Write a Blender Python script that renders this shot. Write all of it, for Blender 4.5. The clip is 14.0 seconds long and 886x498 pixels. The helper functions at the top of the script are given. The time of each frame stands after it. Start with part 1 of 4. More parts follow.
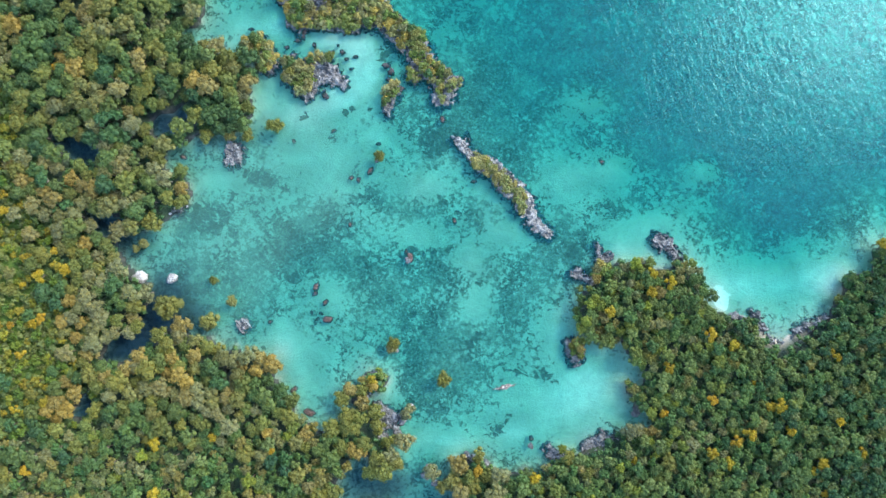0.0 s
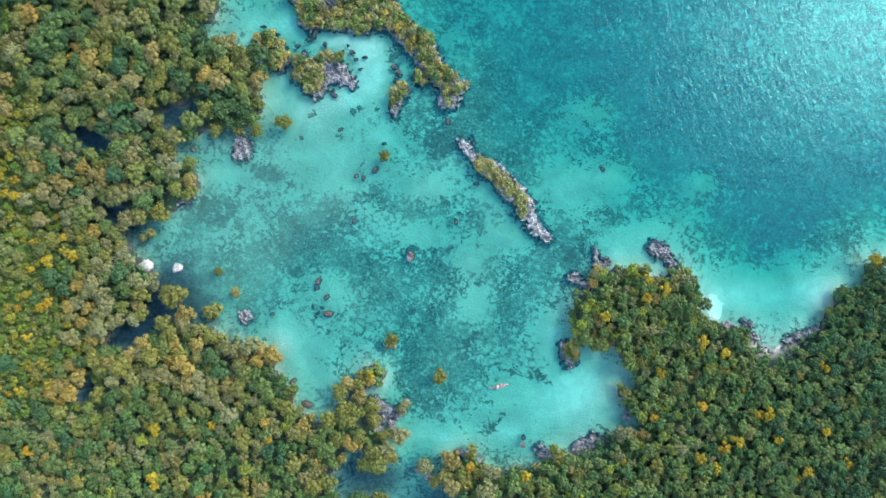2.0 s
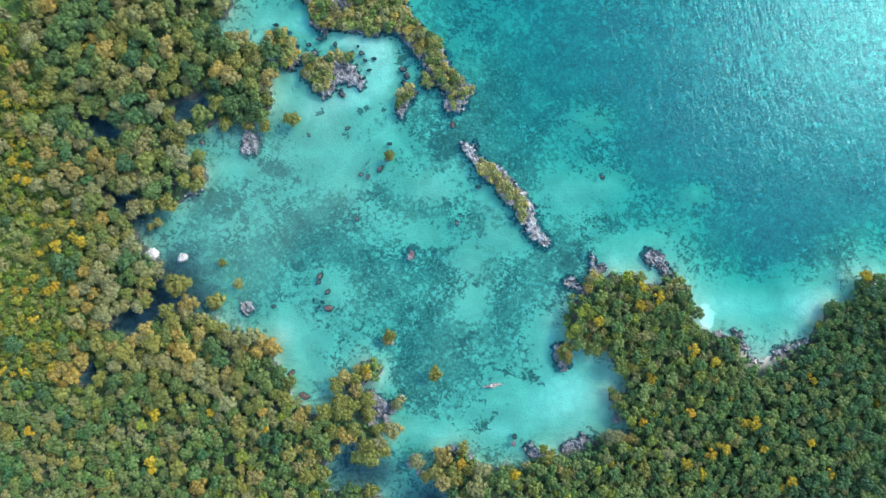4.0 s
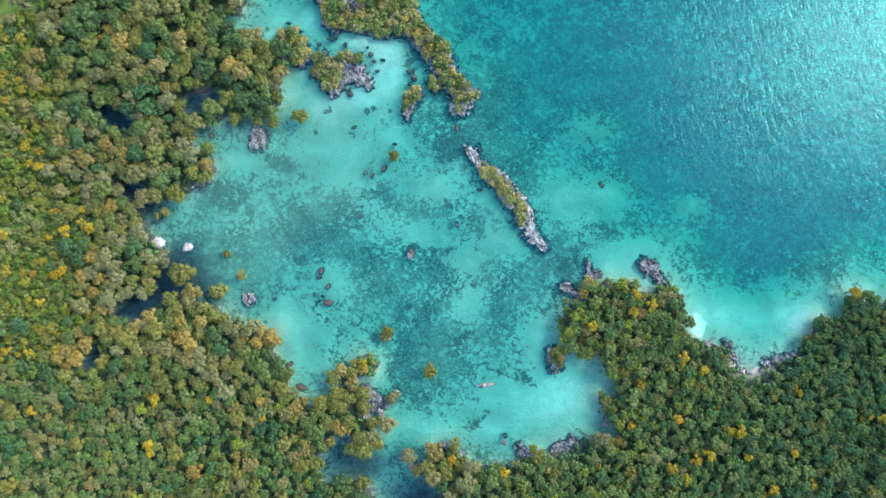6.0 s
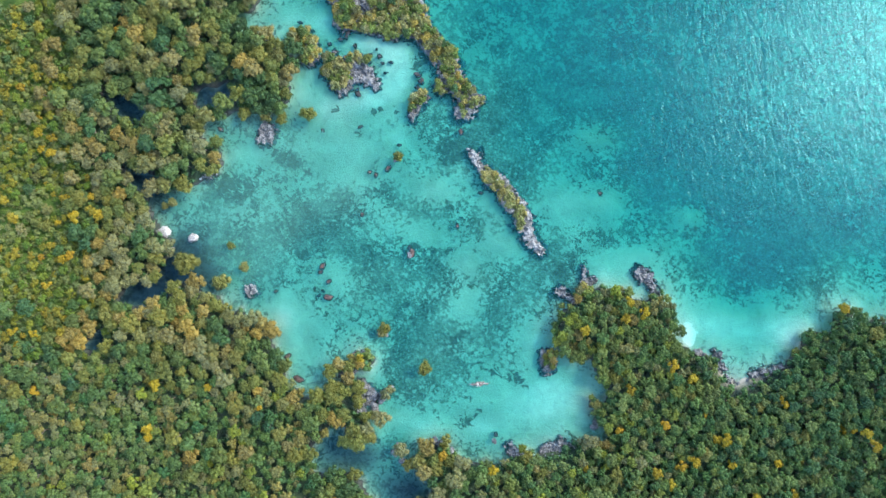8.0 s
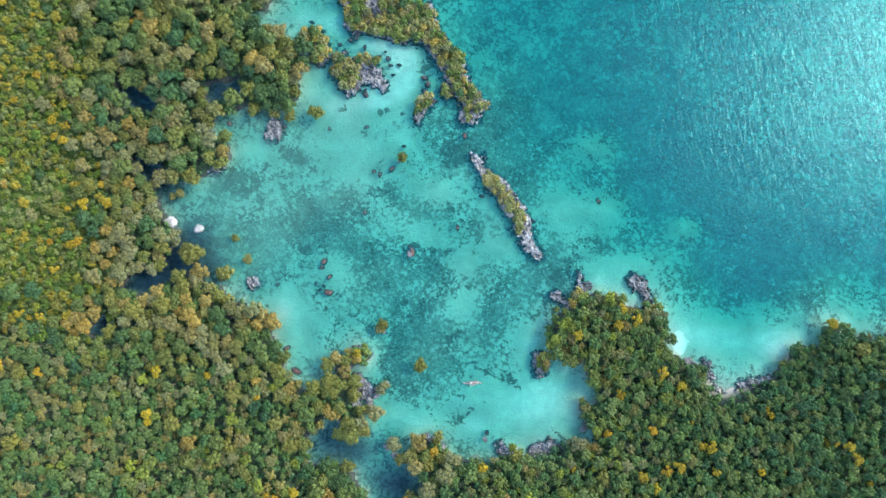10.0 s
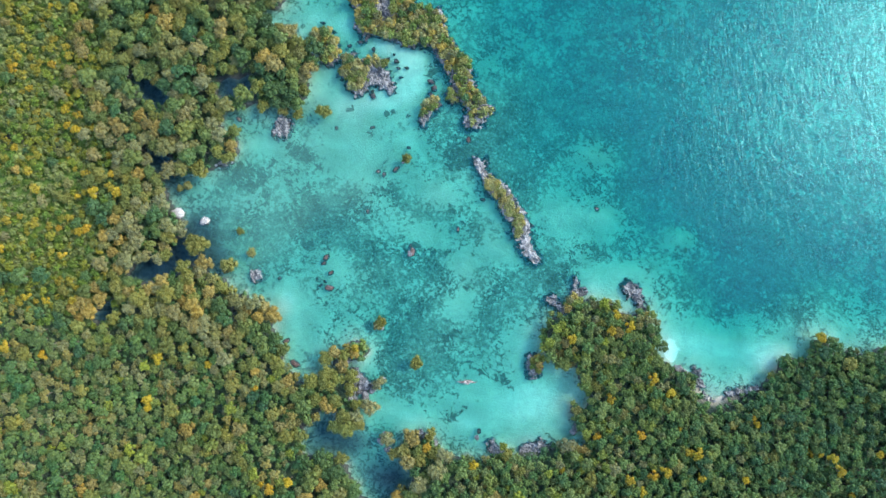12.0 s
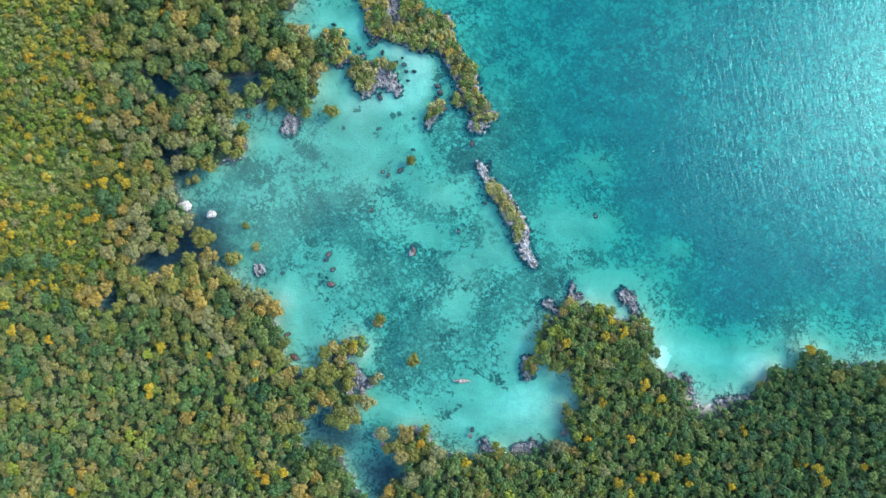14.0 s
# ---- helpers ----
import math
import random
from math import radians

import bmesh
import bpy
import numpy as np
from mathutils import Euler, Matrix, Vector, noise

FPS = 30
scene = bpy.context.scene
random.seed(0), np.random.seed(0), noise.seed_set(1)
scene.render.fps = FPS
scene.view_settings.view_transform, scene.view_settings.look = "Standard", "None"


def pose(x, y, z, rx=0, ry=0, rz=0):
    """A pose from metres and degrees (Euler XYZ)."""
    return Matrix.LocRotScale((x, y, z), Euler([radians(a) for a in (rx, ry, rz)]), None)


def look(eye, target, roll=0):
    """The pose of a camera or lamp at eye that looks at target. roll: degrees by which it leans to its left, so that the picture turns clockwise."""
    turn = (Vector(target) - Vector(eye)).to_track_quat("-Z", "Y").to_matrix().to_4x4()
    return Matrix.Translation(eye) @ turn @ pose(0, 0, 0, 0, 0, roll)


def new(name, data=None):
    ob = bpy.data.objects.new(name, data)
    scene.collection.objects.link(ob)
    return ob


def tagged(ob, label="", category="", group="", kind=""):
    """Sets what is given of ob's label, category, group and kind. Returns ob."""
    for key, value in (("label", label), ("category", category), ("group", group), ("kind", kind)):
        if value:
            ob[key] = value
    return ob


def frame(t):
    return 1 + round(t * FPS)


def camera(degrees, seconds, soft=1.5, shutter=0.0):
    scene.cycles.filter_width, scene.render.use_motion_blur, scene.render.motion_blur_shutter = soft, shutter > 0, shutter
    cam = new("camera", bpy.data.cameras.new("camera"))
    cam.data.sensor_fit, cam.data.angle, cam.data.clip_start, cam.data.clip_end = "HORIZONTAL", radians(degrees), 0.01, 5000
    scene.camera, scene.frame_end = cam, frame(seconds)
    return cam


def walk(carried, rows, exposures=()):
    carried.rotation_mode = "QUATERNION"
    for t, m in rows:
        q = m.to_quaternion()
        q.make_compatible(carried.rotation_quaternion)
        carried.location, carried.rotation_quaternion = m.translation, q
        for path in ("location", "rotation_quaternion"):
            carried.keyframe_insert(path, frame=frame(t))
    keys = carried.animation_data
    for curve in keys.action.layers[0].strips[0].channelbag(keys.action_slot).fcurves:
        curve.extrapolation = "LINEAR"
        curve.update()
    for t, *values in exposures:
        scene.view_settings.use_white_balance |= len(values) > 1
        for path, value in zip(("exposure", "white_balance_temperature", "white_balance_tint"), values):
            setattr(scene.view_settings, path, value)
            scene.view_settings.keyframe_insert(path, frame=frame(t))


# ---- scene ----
# A shallow turquoise lagoon behind a broken spit of coral limestone, seen straight down from a slowly rising,
# slowly turning drone. x is east in the plan, y north, sea level is z = 0.

# ---- camera and walk ----
cam = camera(73.0, 14.0, soft=1.5)
TILT = (2.375, 1.373)
# seconds, x, y, height over the sea, turn
PATH = [
    (0.0, 0.000, 0.000, 120.000, 0.000),
    (0.5, 0.004, -0.013, 120.595, 0.495),
    (1.0, 0.021, -0.021, 121.200, 1.004),
    (2.0, 0.089, -0.022, 122.437, 2.058),
    (3.0, 0.196, -0.005, 123.708, 3.155),
    (4.0, 0.334, 0.029, 125.010, 4.284),
    (5.0, 0.496, 0.079, 126.341, 5.438),
    (6.0, 0.673, 0.144, 127.696, 6.607),
    (7.0, 0.858, 0.223, 129.073, 7.783),
    (8.0, 1.045, 0.313, 130.469, 8.956),
    (9.0, 1.224, 0.415, 131.881, 10.119),
    (10.0, 1.388, 0.526, 133.304, 11.263),
    (11.0, 1.531, 0.646, 134.737, 12.378),
    (12.0, 1.643, 0.773, 136.176, 13.456),
    (13.0, 1.718, 0.906, 137.619, 14.488),
    (13.5, 1.738, 0.975, 138.340, 14.984),
    (14.0, 1.747, 1.044, 139.060, 15.465),
]
walk(cam, [(t, pose(x, y, z, 0, 0, turn) @ pose(0, 0, 0, TILT[0]) @ pose(0, 0, 0, 0, TILT[1])) for t, x, y, z, turn in PATH],
     exposures=[(0.0, 2.29), (14.0, 2.29)])

# ---- light ----
SUN_AZIMUTH, SUN_ELEVATION = 35.0, 41.5  # degrees from east towards north, and over the horizon
world = bpy.data.worlds.new("world")
scene.world = world
world.use_nodes = True
wn = world.node_tree
sky = wn.nodes.new("ShaderNodeTexSky")
sky.sky_type, sky.sun_disc = "NISHITA", False
sky.sun_elevation, sky.sun_rotation = radians(SUN_ELEVATION), radians(90 - SUN_AZIMUTH)
sky.air_density, sky.dust_density, sky.ozone_density = 1.0, 0.8, 1.0
background = wn.nodes["Background"]
background.inputs["Strength"].default_value = 0.15
wn.links.new(sky.outputs[0], background.inputs["Color"])
sun = new("sun", bpy.data.lights.new("sun", "SUN"))
sun.data.energy, sun.data.angle, sun.data.color = 1.16, radians(20), (1.0, 0.92, 0.76)
ce = math.cos(radians(SUN_ELEVATION))
sun_way = Vector((ce * math.cos(radians(SUN_AZIMUTH)), ce * math.sin(radians(SUN_AZIMUTH)), math.sin(radians(SUN_ELEVATION))))
sun.matrix_world = look(sun_way * 500, (0, 0, 0))


# ---- materials ----
class Nodes:
    """A short way to write a node material."""

    def __init__(self, name):
        self.material = bpy.data.materials.new(name)
        self.material.use_nodes = True
        self.tree = self.material.node_tree
        self.tree.nodes.clear()
        self.out = self.tree.nodes.new("ShaderNodeOutputMaterial")

    def add(self, kind, settings=None, **inputs):
        node = self.tree.nodes.new("ShaderNode" + kind)
        for key, value in (settings or {}).items():
            if key == "operation":
                node.operation = value
            elif key == "use_clamp":
                node.use_clamp = value
            elif key == "interpolation_type":
                node.interpolation_type = value
            elif key == "data_type":
                node.data_type = value
            elif key == "blend_type":
                node.blend_type = value
            elif key == "attribute_name":
                node.attribute_name = value
            elif key == "vector_type":
                node.vector_type = value
            elif key == "feature":
                node.feature = value
        for key, value in inputs.items():
            self.set(node, key.replace("_", " "), value)
        return node

    def set(self, node, key, value):
        socket = node.inputs[int(key[1:])] if key[0] == "i" and key[1:].isdigit() else node.inputs[key]
        if isinstance(value, bpy.types.NodeSocket):
            self.tree.links.new(value, socket)
        else:
            socket.default_value = value

    def noise(self, scale, detail=4.0, rough=0.55, vector=None, distortion=0.0):
        n = self.add("TexNoise", Scale=scale, Detail=detail, Roughness=rough, Distortion=distortion)
        self.set(n, "Vector", vector if vector is not None else self.place())
        return n.outputs["Fac"]

    def place(self):
        return self.add("NewGeometry").outputs["Position"]

    def math(self, kind, a, b=0.0, clamp=False):
        return self.add("Math", {"operation": kind, "use_clamp": clamp}, i0=a, i1=b).outputs[0]

    def step(self, value, low, high, to_low=0.0, to_high=1.0):
        n = self.add("MapRange", {"interpolation_type": "SMOOTHSTEP"}, i0=value, i1=low, i2=high, i3=to_low, i4=to_high)
        return n.outputs[0]

    def mix(self, fac, a, b, kind="MIX"):
        n = self.add("Mix", {"data_type": "RGBA", "blend_type": kind}, i0=fac, i6=a, i7=b)
        return n.outputs[2]

    def bump(self, height, distance, strength=1.0):
        return self.add("Bump", Height=height, Distance=distance, Strength=strength).outputs[0]

    def principled(self, **inputs):
        return self.add("BsdfPrincipled", **inputs).outputs[0]

    def done(self, shader):
        self.tree.links.new(shader, self.out.inputs["Surface"])
        return self.material


def rgb(r, g, b):
    return (r, g, b, 1.0)


def ground_material():
    """Sand, seagrass and mud under the sea; leaf litter, moss and soil on the land."""
    n = Nodes("ground")
    height = n.add("SeparateXYZ", i0=n.place()).outputs[2]
    weed = n.add("Attribute", {"attribute_name": "weed"}).outputs["Fac"]
    mud = n.add("Attribute", {"attribute_name": "mud"}).outputs["Fac"]
    grain = n.noise(6.0, 3.0)
    # sand, pale where it is scoured bare and dull where algae film it
    sand = n.mix(n.step(n.noise(0.10, 6.0, 0.62, distortion=0.8), 0.36, 0.64), rgb(0.39, 0.41, 0.29), rgb(0.58, 0.59, 0.43))
    sand = n.mix(n.step(weed, 0.15, -0.25, 0.0, 0.75), sand, rgb(0.83, 0.82, 0.68))
    sand = n.mix(n.step(n.noise(0.30, 7.0, 0.68, distortion=1.0), 0.42, 0.60, 0.0, 0.38), sand, rgb(0.40, 0.41, 0.33))
    sand = n.mix(n.step(grain, 0.3, 0.7, 0.0, 0.22), sand, rgb(0.33, 0.32, 0.28))
    # seagrass and rubble: a ragged network of tufts, thick or thin by the beds
    broad = n.noise(0.22, 7.0, 0.66, distortion=1.2)
    middle = n.noise(0.85, 6.0, 0.66, distortion=0.9)
    fine = n.noise(2.2, 3.0, 0.6)
    field = n.math("ADD", n.math("MULTIPLY", broad, 0.38), n.math("MULTIPLY", middle, 0.36))
    field = n.math("ADD", field, n.math("MULTIPLY", fine, 0.26))
    field = n.math("ADD", field, n.math("MULTIPLY", n.math("SUBTRACT", weed, 0.5), 0.26))
    bent = n.add("VectorMath", {"operation": "ADD"}, i0=n.place(), i1=n.add("TexNoise", Scale=0.9, Detail=4.0, Vector=n.place()).outputs["Color"]).outputs[0]
    cells = n.add("TexVoronoi", {"feature": "DISTANCE_TO_EDGE"}, Scale=0.62, Vector=bent).outputs["Distance"]
    field = n.math("ADD", field, n.step(cells, 0.04, 0.34, 0.030, -0.030))
    specks = n.step(n.noise(1.9, 4.0, 0.70, distortion=0.8), 0.38, 0.58, 0.50, 1.0)
    patch = n.step(n.noise(0.13, 4.0, 0.6), 0.40, 0.60, 0.62, 0.95)
    cover = n.math("MULTIPLY", n.math("MULTIPLY", n.step(field, 0.497, 0.530), specks), patch)
    cover = n.math("MAXIMUM", cover, n.math("MULTIPLY", n.step(field, 0.57, 0.62, 0.0, 0.85), specks))
    blot = n.add("Attribute", {"attribute_name": "blot"}).outputs["Fac"]
    ragged = n.math("ADD", n.math("MULTIPLY", blot, 0.85), n.math("MULTIPLY", n.math("SUBTRACT", n.noise(0.62, 8.0, 0.66, distortion=1.3), 0.5), 3.6))
    clump = n.math("MULTIPLY", n.math("MULTIPLY", n.step(ragged, 0.58, 0.66, 0.0, 0.92), n.math("ADD", n.math("MULTIPLY", specks, 0.35), 0.65)), n.step(blot, 0.05, 0.25))
    cover = n.math("MAXIMUM", cover, clump)
    grass = n.mix(n.step(n.noise(0.9, 5.0, 0.7), 0.35, 0.65), rgb(0.026, 0.035, 0.028), rgb(0.080, 0.094, 0.064))
    bed = n.mix(cover, sand, grass)
    bed = n.mix(n.step(n.math("ADD", n.add("Attribute", {"attribute_name": "surf"}).outputs["Fac"], n.math("MULTIPLY", n.math("SUBTRACT", n.math("ADD", middle, broad), 1.0), 1.3)), 0.42, 0.58), bed, rgb(0.82, 0.78, 0.68))
    bed = n.mix(n.math("MULTIPLY", mud, 0.7), bed, n.mix(grain, rgb(0.045, 0.05, 0.055), rgb(0.08, 0.085, 0.085)))
    litter = n.mix(n.step(n.noise(0.35, 5.0), 0.4, 0.6), rgb(0.020, 0.040, 0.024), rgb(0.034, 0.070, 0.030))
    litter = n.mix(n.step(n.noise(3.0, 4.0), 0.45, 0.7, 0.0, 0.5), litter, rgb(0.035, 0.045, 0.022))
    beach = n.add("Attribute", {"attribute_name": "beach"}).outputs["Fac"]
    meadow = n.add("Attribute", {"attribute_name": "meadow"}).outputs["Fac"]
    litter = n.mix(meadow, litter, n.mix(n.noise(1.5, 4.0), rgb(0.05, 0.11, 0.018), rgb(0.11, 0.18, 0.022)))
    shore = n.mix(beach, litter, rgb(0.50, 0.46, 0.37))
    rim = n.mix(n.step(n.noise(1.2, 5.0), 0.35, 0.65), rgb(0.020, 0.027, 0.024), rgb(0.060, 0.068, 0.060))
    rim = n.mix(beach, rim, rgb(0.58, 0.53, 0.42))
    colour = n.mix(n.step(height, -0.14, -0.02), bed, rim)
    colour = n.mix(n.step(height, 0.15, 0.45), colour, shore)
    return n.done(n.principled(Base_Color=colour, Roughness=0.95, Normal=n.bump(n.noise(1.4, 7.0, 0.65, distortion=0.8), 0.5, 0.8)))


def water_material():
    """Clear sea water: it passes light tinted by its depth, scatters a little blue-green and mirrors the sky, tinted
    cyan, on its ripples.
    """
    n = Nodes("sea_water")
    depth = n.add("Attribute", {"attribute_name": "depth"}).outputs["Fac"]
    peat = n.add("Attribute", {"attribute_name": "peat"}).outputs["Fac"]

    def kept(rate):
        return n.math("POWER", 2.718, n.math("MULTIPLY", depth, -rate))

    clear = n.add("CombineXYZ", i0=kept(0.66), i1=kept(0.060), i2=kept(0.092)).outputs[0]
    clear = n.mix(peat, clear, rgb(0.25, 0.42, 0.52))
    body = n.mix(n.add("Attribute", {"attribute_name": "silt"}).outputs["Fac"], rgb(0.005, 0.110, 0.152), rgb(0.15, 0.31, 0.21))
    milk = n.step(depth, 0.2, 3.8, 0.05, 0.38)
    silt = n.add("Attribute", {"attribute_name": "silt"}).outputs["Fac"]
    milk = n.math("ADD", milk, n.math("MULTIPLY", silt, 0.24), True)
    # wind ripples run from the north-east and die away in the sheltered lagoon
    wind = n.add("Attribute", {"attribute_name": "wind"}).outputs["Fac"]
    turned = n.add("Mapping", {"vector_type": "TEXTURE"}, i0=n.place(), Rotation=(0, 0, radians(19)), Scale=(1.0, 2.4, 1.0)).outputs[0]
    swell = n.noise(0.62, 2.0, 0.5, turned, 0.4)
    crest = n.math("SUBTRACT", 1.0, n.math("ABSOLUTE", n.math("MULTIPLY", n.math("SUBTRACT", n.noise(1.05, 3.0, 0.6, turned, 0.5), 0.5), 4.5)))
    chop = n.noise(2.2, 2.0, 0.6, turned, 0.2)
    gusts = n.noise(0.035, 3.0)
    waves = n.math("ADD", n.math("ADD", n.math("MULTIPLY", swell, 1.4), n.math("MULTIPLY", crest, 0.6)), n.math("MULTIPLY", chop, 0.42))
    waves = n.math("MULTIPLY", waves, n.math("MULTIPLY", wind, n.math("ADD", gusts, 0.5)))
    normal = n.bump(waves, 0.058)
    # the cyan of the glare is put into the mirror's colour
    gloss = n.add("BsdfGlossy", Color=rgb(0.30, 0.87, 1.0), Roughness=0.20, Normal=normal).outputs[0]
    body = n.add("BsdfDiffuse", Color=n.mix(peat, body, rgb(0.022, 0.052, 0.085)), Roughness=0.0, Normal=n.bump(waves, 0.60)).outputs[0]
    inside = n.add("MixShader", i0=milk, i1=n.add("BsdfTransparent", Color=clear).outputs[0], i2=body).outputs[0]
    fresnel = n.math("MULTIPLY", n.add("Fresnel", IOR=1.333, Normal=normal).outputs[0], 0.84)
    return n.done(n.add("MixShader", i0=fresnel, i1=inside, i2=gloss).outputs[0])


def rock_material(name, dark, pale, wet=0.35):
    """Weathered coral limestone, pitted, pale on top and stained near the water."""
    n = Nodes(name)
    here = n.place()
    height = n.add("SeparateXYZ", i0=here).outputs[2]
    blotch = n.noise(0.9, 5.0, 0.6)
    pits = n.add("TexVoronoi", {"feature": "F1"}, Scale=3.2, Vector=here).outputs["Distance"]
    colour = n.mix(n.step(blotch, 0.35, 0.68), dark, pale)
    colour = n.mix(n.step(pits, 0.05, 0.42, 0.8, 0.0), colour, rgb(0.045, 0.042, 0.045))
    colour = n.mix(n.step(height, -0.1, 0.35, wet, 0.0), colour, rgb(0.04, 0.038, 0.034))
    relief = n.math("ADD", n.noise(2.5, 7.0, 0.7), n.math("MULTIPLY", pits, 0.8))
    return n.done(n.principled(Base_Color=colour, Roughness=0.9, Normal=n.bump(relief, 0.35)))


def leaf_material(name, single):
    """Foliage. Single trees carry their leaf colour on the object, the joined forest on its mesh."""
    n = Nodes(name)
    if single:
        tone = n.add("ObjectInfo").outputs["Color"]
    else:
        tone = n.add("Attribute", {"attribute_name": "leaf_colour"}).outputs["Color"]
    speck = n.add("NewGeometry").outputs["Random Per Island"]
    tone = n.mix(n.step(speck, 0.0, 1.0, 0.0, 0.55), tone, n.mix(0.5, tone, rgb(0.03, 0.045, 0.015)))
    tone = n.mix(n.step(n.noise(1.1, 3.0), 0.4, 0.7, 0.0, 0.35), tone, n.mix(1.0, tone, rgb(1.5, 1.35, 1.0), "MULTIPLY"))
    tone = n.mix(n.step(speck, 0.72, 0.86), tone, n.mix(1.0, tone, rgb(1.42, 1.25, 0.9), "MULTIPLY"))
    face = n.principled(Base_Color=tone, Roughness=0.65, Specular_IOR_Level=0.35)
    back = n.add("BsdfTranslucent", Color=tone).outputs[0]
    return n.done(n.add("MixShader", i0=0.28, i1=face, i2=back).outputs[0])


def bark_material():
    n = Nodes("bark")
    colour = n.mix(n.noise(4.0, 5.0), rgb(0.07, 0.055, 0.04), rgb(0.20, 0.17, 0.14))
    return n.done(n.principled(Base_Color=colour, Roughness=0.9, Normal=n.bump(n.noise(9.0, 4.0), 0.05)))


ISLET_ROCK = rock_material("islet_limestone", rgb(0.12, 0.124, 0.122), rgb(0.34, 0.345, 0.335))
DARK_ROCK = rock_material("dark_limestone", rgb(0.026, 0.028, 0.030), rgb(0.085, 0.085, 0.088))
GROUND, WATER = ground_material(), water_material()
GREY_ROCK = rock_material("grey_limestone", rgb(0.080, 0.086, 0.088), rgb(0.245, 0.252, 0.254), 0.22)
PALE_ROCK = rock_material("pale_limestone", rgb(0.26, 0.25, 0.235), rgb(0.47, 0.465, 0.45))
RUSTY_ROCK = rock_material("weed_grown_rock", rgb(0.055, 0.034, 0.030), rgb(0.17, 0.10, 0.08), 0.25)
LEAF_SINGLE, LEAF_JOINED, BARK = leaf_material("leaf_single", True), leaf_material("leaf_joined", False), bark_material()

# ---- the plan: land, islands, ponds ----
LAND_NORTHWEST = [
    (-156.9, 105.8), (-53.9, 103.8), (-51.9, 57.1), (-51.6, 53.3), (-53.9, 50.6), (-57.9, 49.4), (-55.2, 47.0),
    (-48.8, 45.8), (-46.6, 43.7), (-42.9, 42.7), (-41.9, 39.7), (-42.6, 38.1), (-41.6, 35.8), (-41.6, 33.0),
    (-42.9, 31.6), (-44.7, 29.1), (-47.3, 27.7), (-50.0, 28.4), (-52.8, 28.0), (-56.9, 26.6), (-59.7, 23.8),
    (-59.4, 20.6), (-55.6, 19.5), (-53.8, 16.9), (-54.4, 13.9), (-57.3, 12.1), (-60.3, 9.6), (-63.8, 9.6),
    (-67.0, 8.2), (-70.6, 6.8), (-151.7, 6.8),
]
LAND_WEST = [
    (-151.7, 7.4), (-70.2, 7.3), (-68.2, 3.3), (-65.7, 0.4), (-62.2, -2.6), (-61.2, -5.4), (-62.6, -7.6),
    (-65.1, -8.7), (-62.7, -10.6), (-64.5, -12.8), (-69.1, -14.4), (-71.5, -16.2), (-69, -17.6), (-64.3, -16.1),
    (-61.9, -13.1), (-58.7, -11), (-54.8, -11.2), (-52.7, -13.6), (-47.5, -12.7), (-47, -16.1), (-44.6, -15.6),
    (-41.6, -16.2), (-36.9, -16.7), (-36.1, -20.6), (-34.5, -23.2), (-32.7, -25.9), (-31.4, -29.3), (-27.5, -30.8),
    (-25.3, -31.4), (-24, -29.3), (-23, -27.8), (-21.2, -27.5), (-20.5, -25), (-21.8, -23.3), (-19.9, -24.7),
    (-17.7, -26.3), (-16.1, -27.3), (-15.3, -29.9), (-14.1, -33.2), (-13.2, -36.3), (-13.9, -38.1), (-17.1, -38.3),
    (-19, -36.4), (-21.1, -36.9), (-22.7, -38.3), (-23.6, -40.1), (-24.3, -44.4), (-22.5, -46.9), (-18.7, -46.4),
    (-15.2, -44.9), (-12.7, -46.5), (-8.9, -50.2), (-5.7, -54), (-1.6, -68.2), (-55.9, -100.1), (-146, -102),
]
LAND_SOUTH = [
    (-0.1, -67.8), (-0.9, -52.6), (1.4, -49.3), (3.1, -44.9), (-0.3, -42.4), (-2.6, -41.0), (-1.4, -38.5),
    (1.1, -35.9), (4.3, -36.1), (7.3, -38.1), (9.5, -39.2), (13.2, -38.3), (15.9, -39.4), (17.5, -37.3), (19.5, -35.4),
    (25.4, -34.5), (27.2, -32.9), (33.1, -31.1), (37.5, -31.1), (118.1, -30.5), (114.9, -106.8), (-55.6, -110.7),
]
LAND_EAST = [
    (32.1, -32.4), (38.1, -29.5), (36.8, -25.8), (35.9, -22.5), (36.5, -19.2), (33.8, -16.6), (31.9, -13.9),
    (26.8, -12.8), (24.3, -10), (23.4, -6.9), (24.3, -3.9), (28.1, -1.9), (29.3, 0.4), (32.3, 2.3), (37.8, 2.4),
    (42.3, 0.4), (43.3, 3), (44.8, 3), (46.1, 0.9), (48.8, -3), (49.9, -6.8), (53.4, -8.7), (58.8, -8.2),
    (59.9, -10.9), (61.4, -12.5), (63.4, -13.2), (65.4, -12.2), (67.1, -10.9), (72.5, -8.5), (74.6, -5.6),
    (75.6, -3.8), (75.1, -1.7), (77, -0.5), (80.1, 0.1), (82, 2.7), (81.6, 5.1), (83, 6.5), (85.2, 6.2), (86.7, 4.5),
    (88.7, 3.6), (92.6, 4.9), (100.8, 7.5), (126.6, 14.6), (143.6, -51.4), (31.7, -56.2),
]
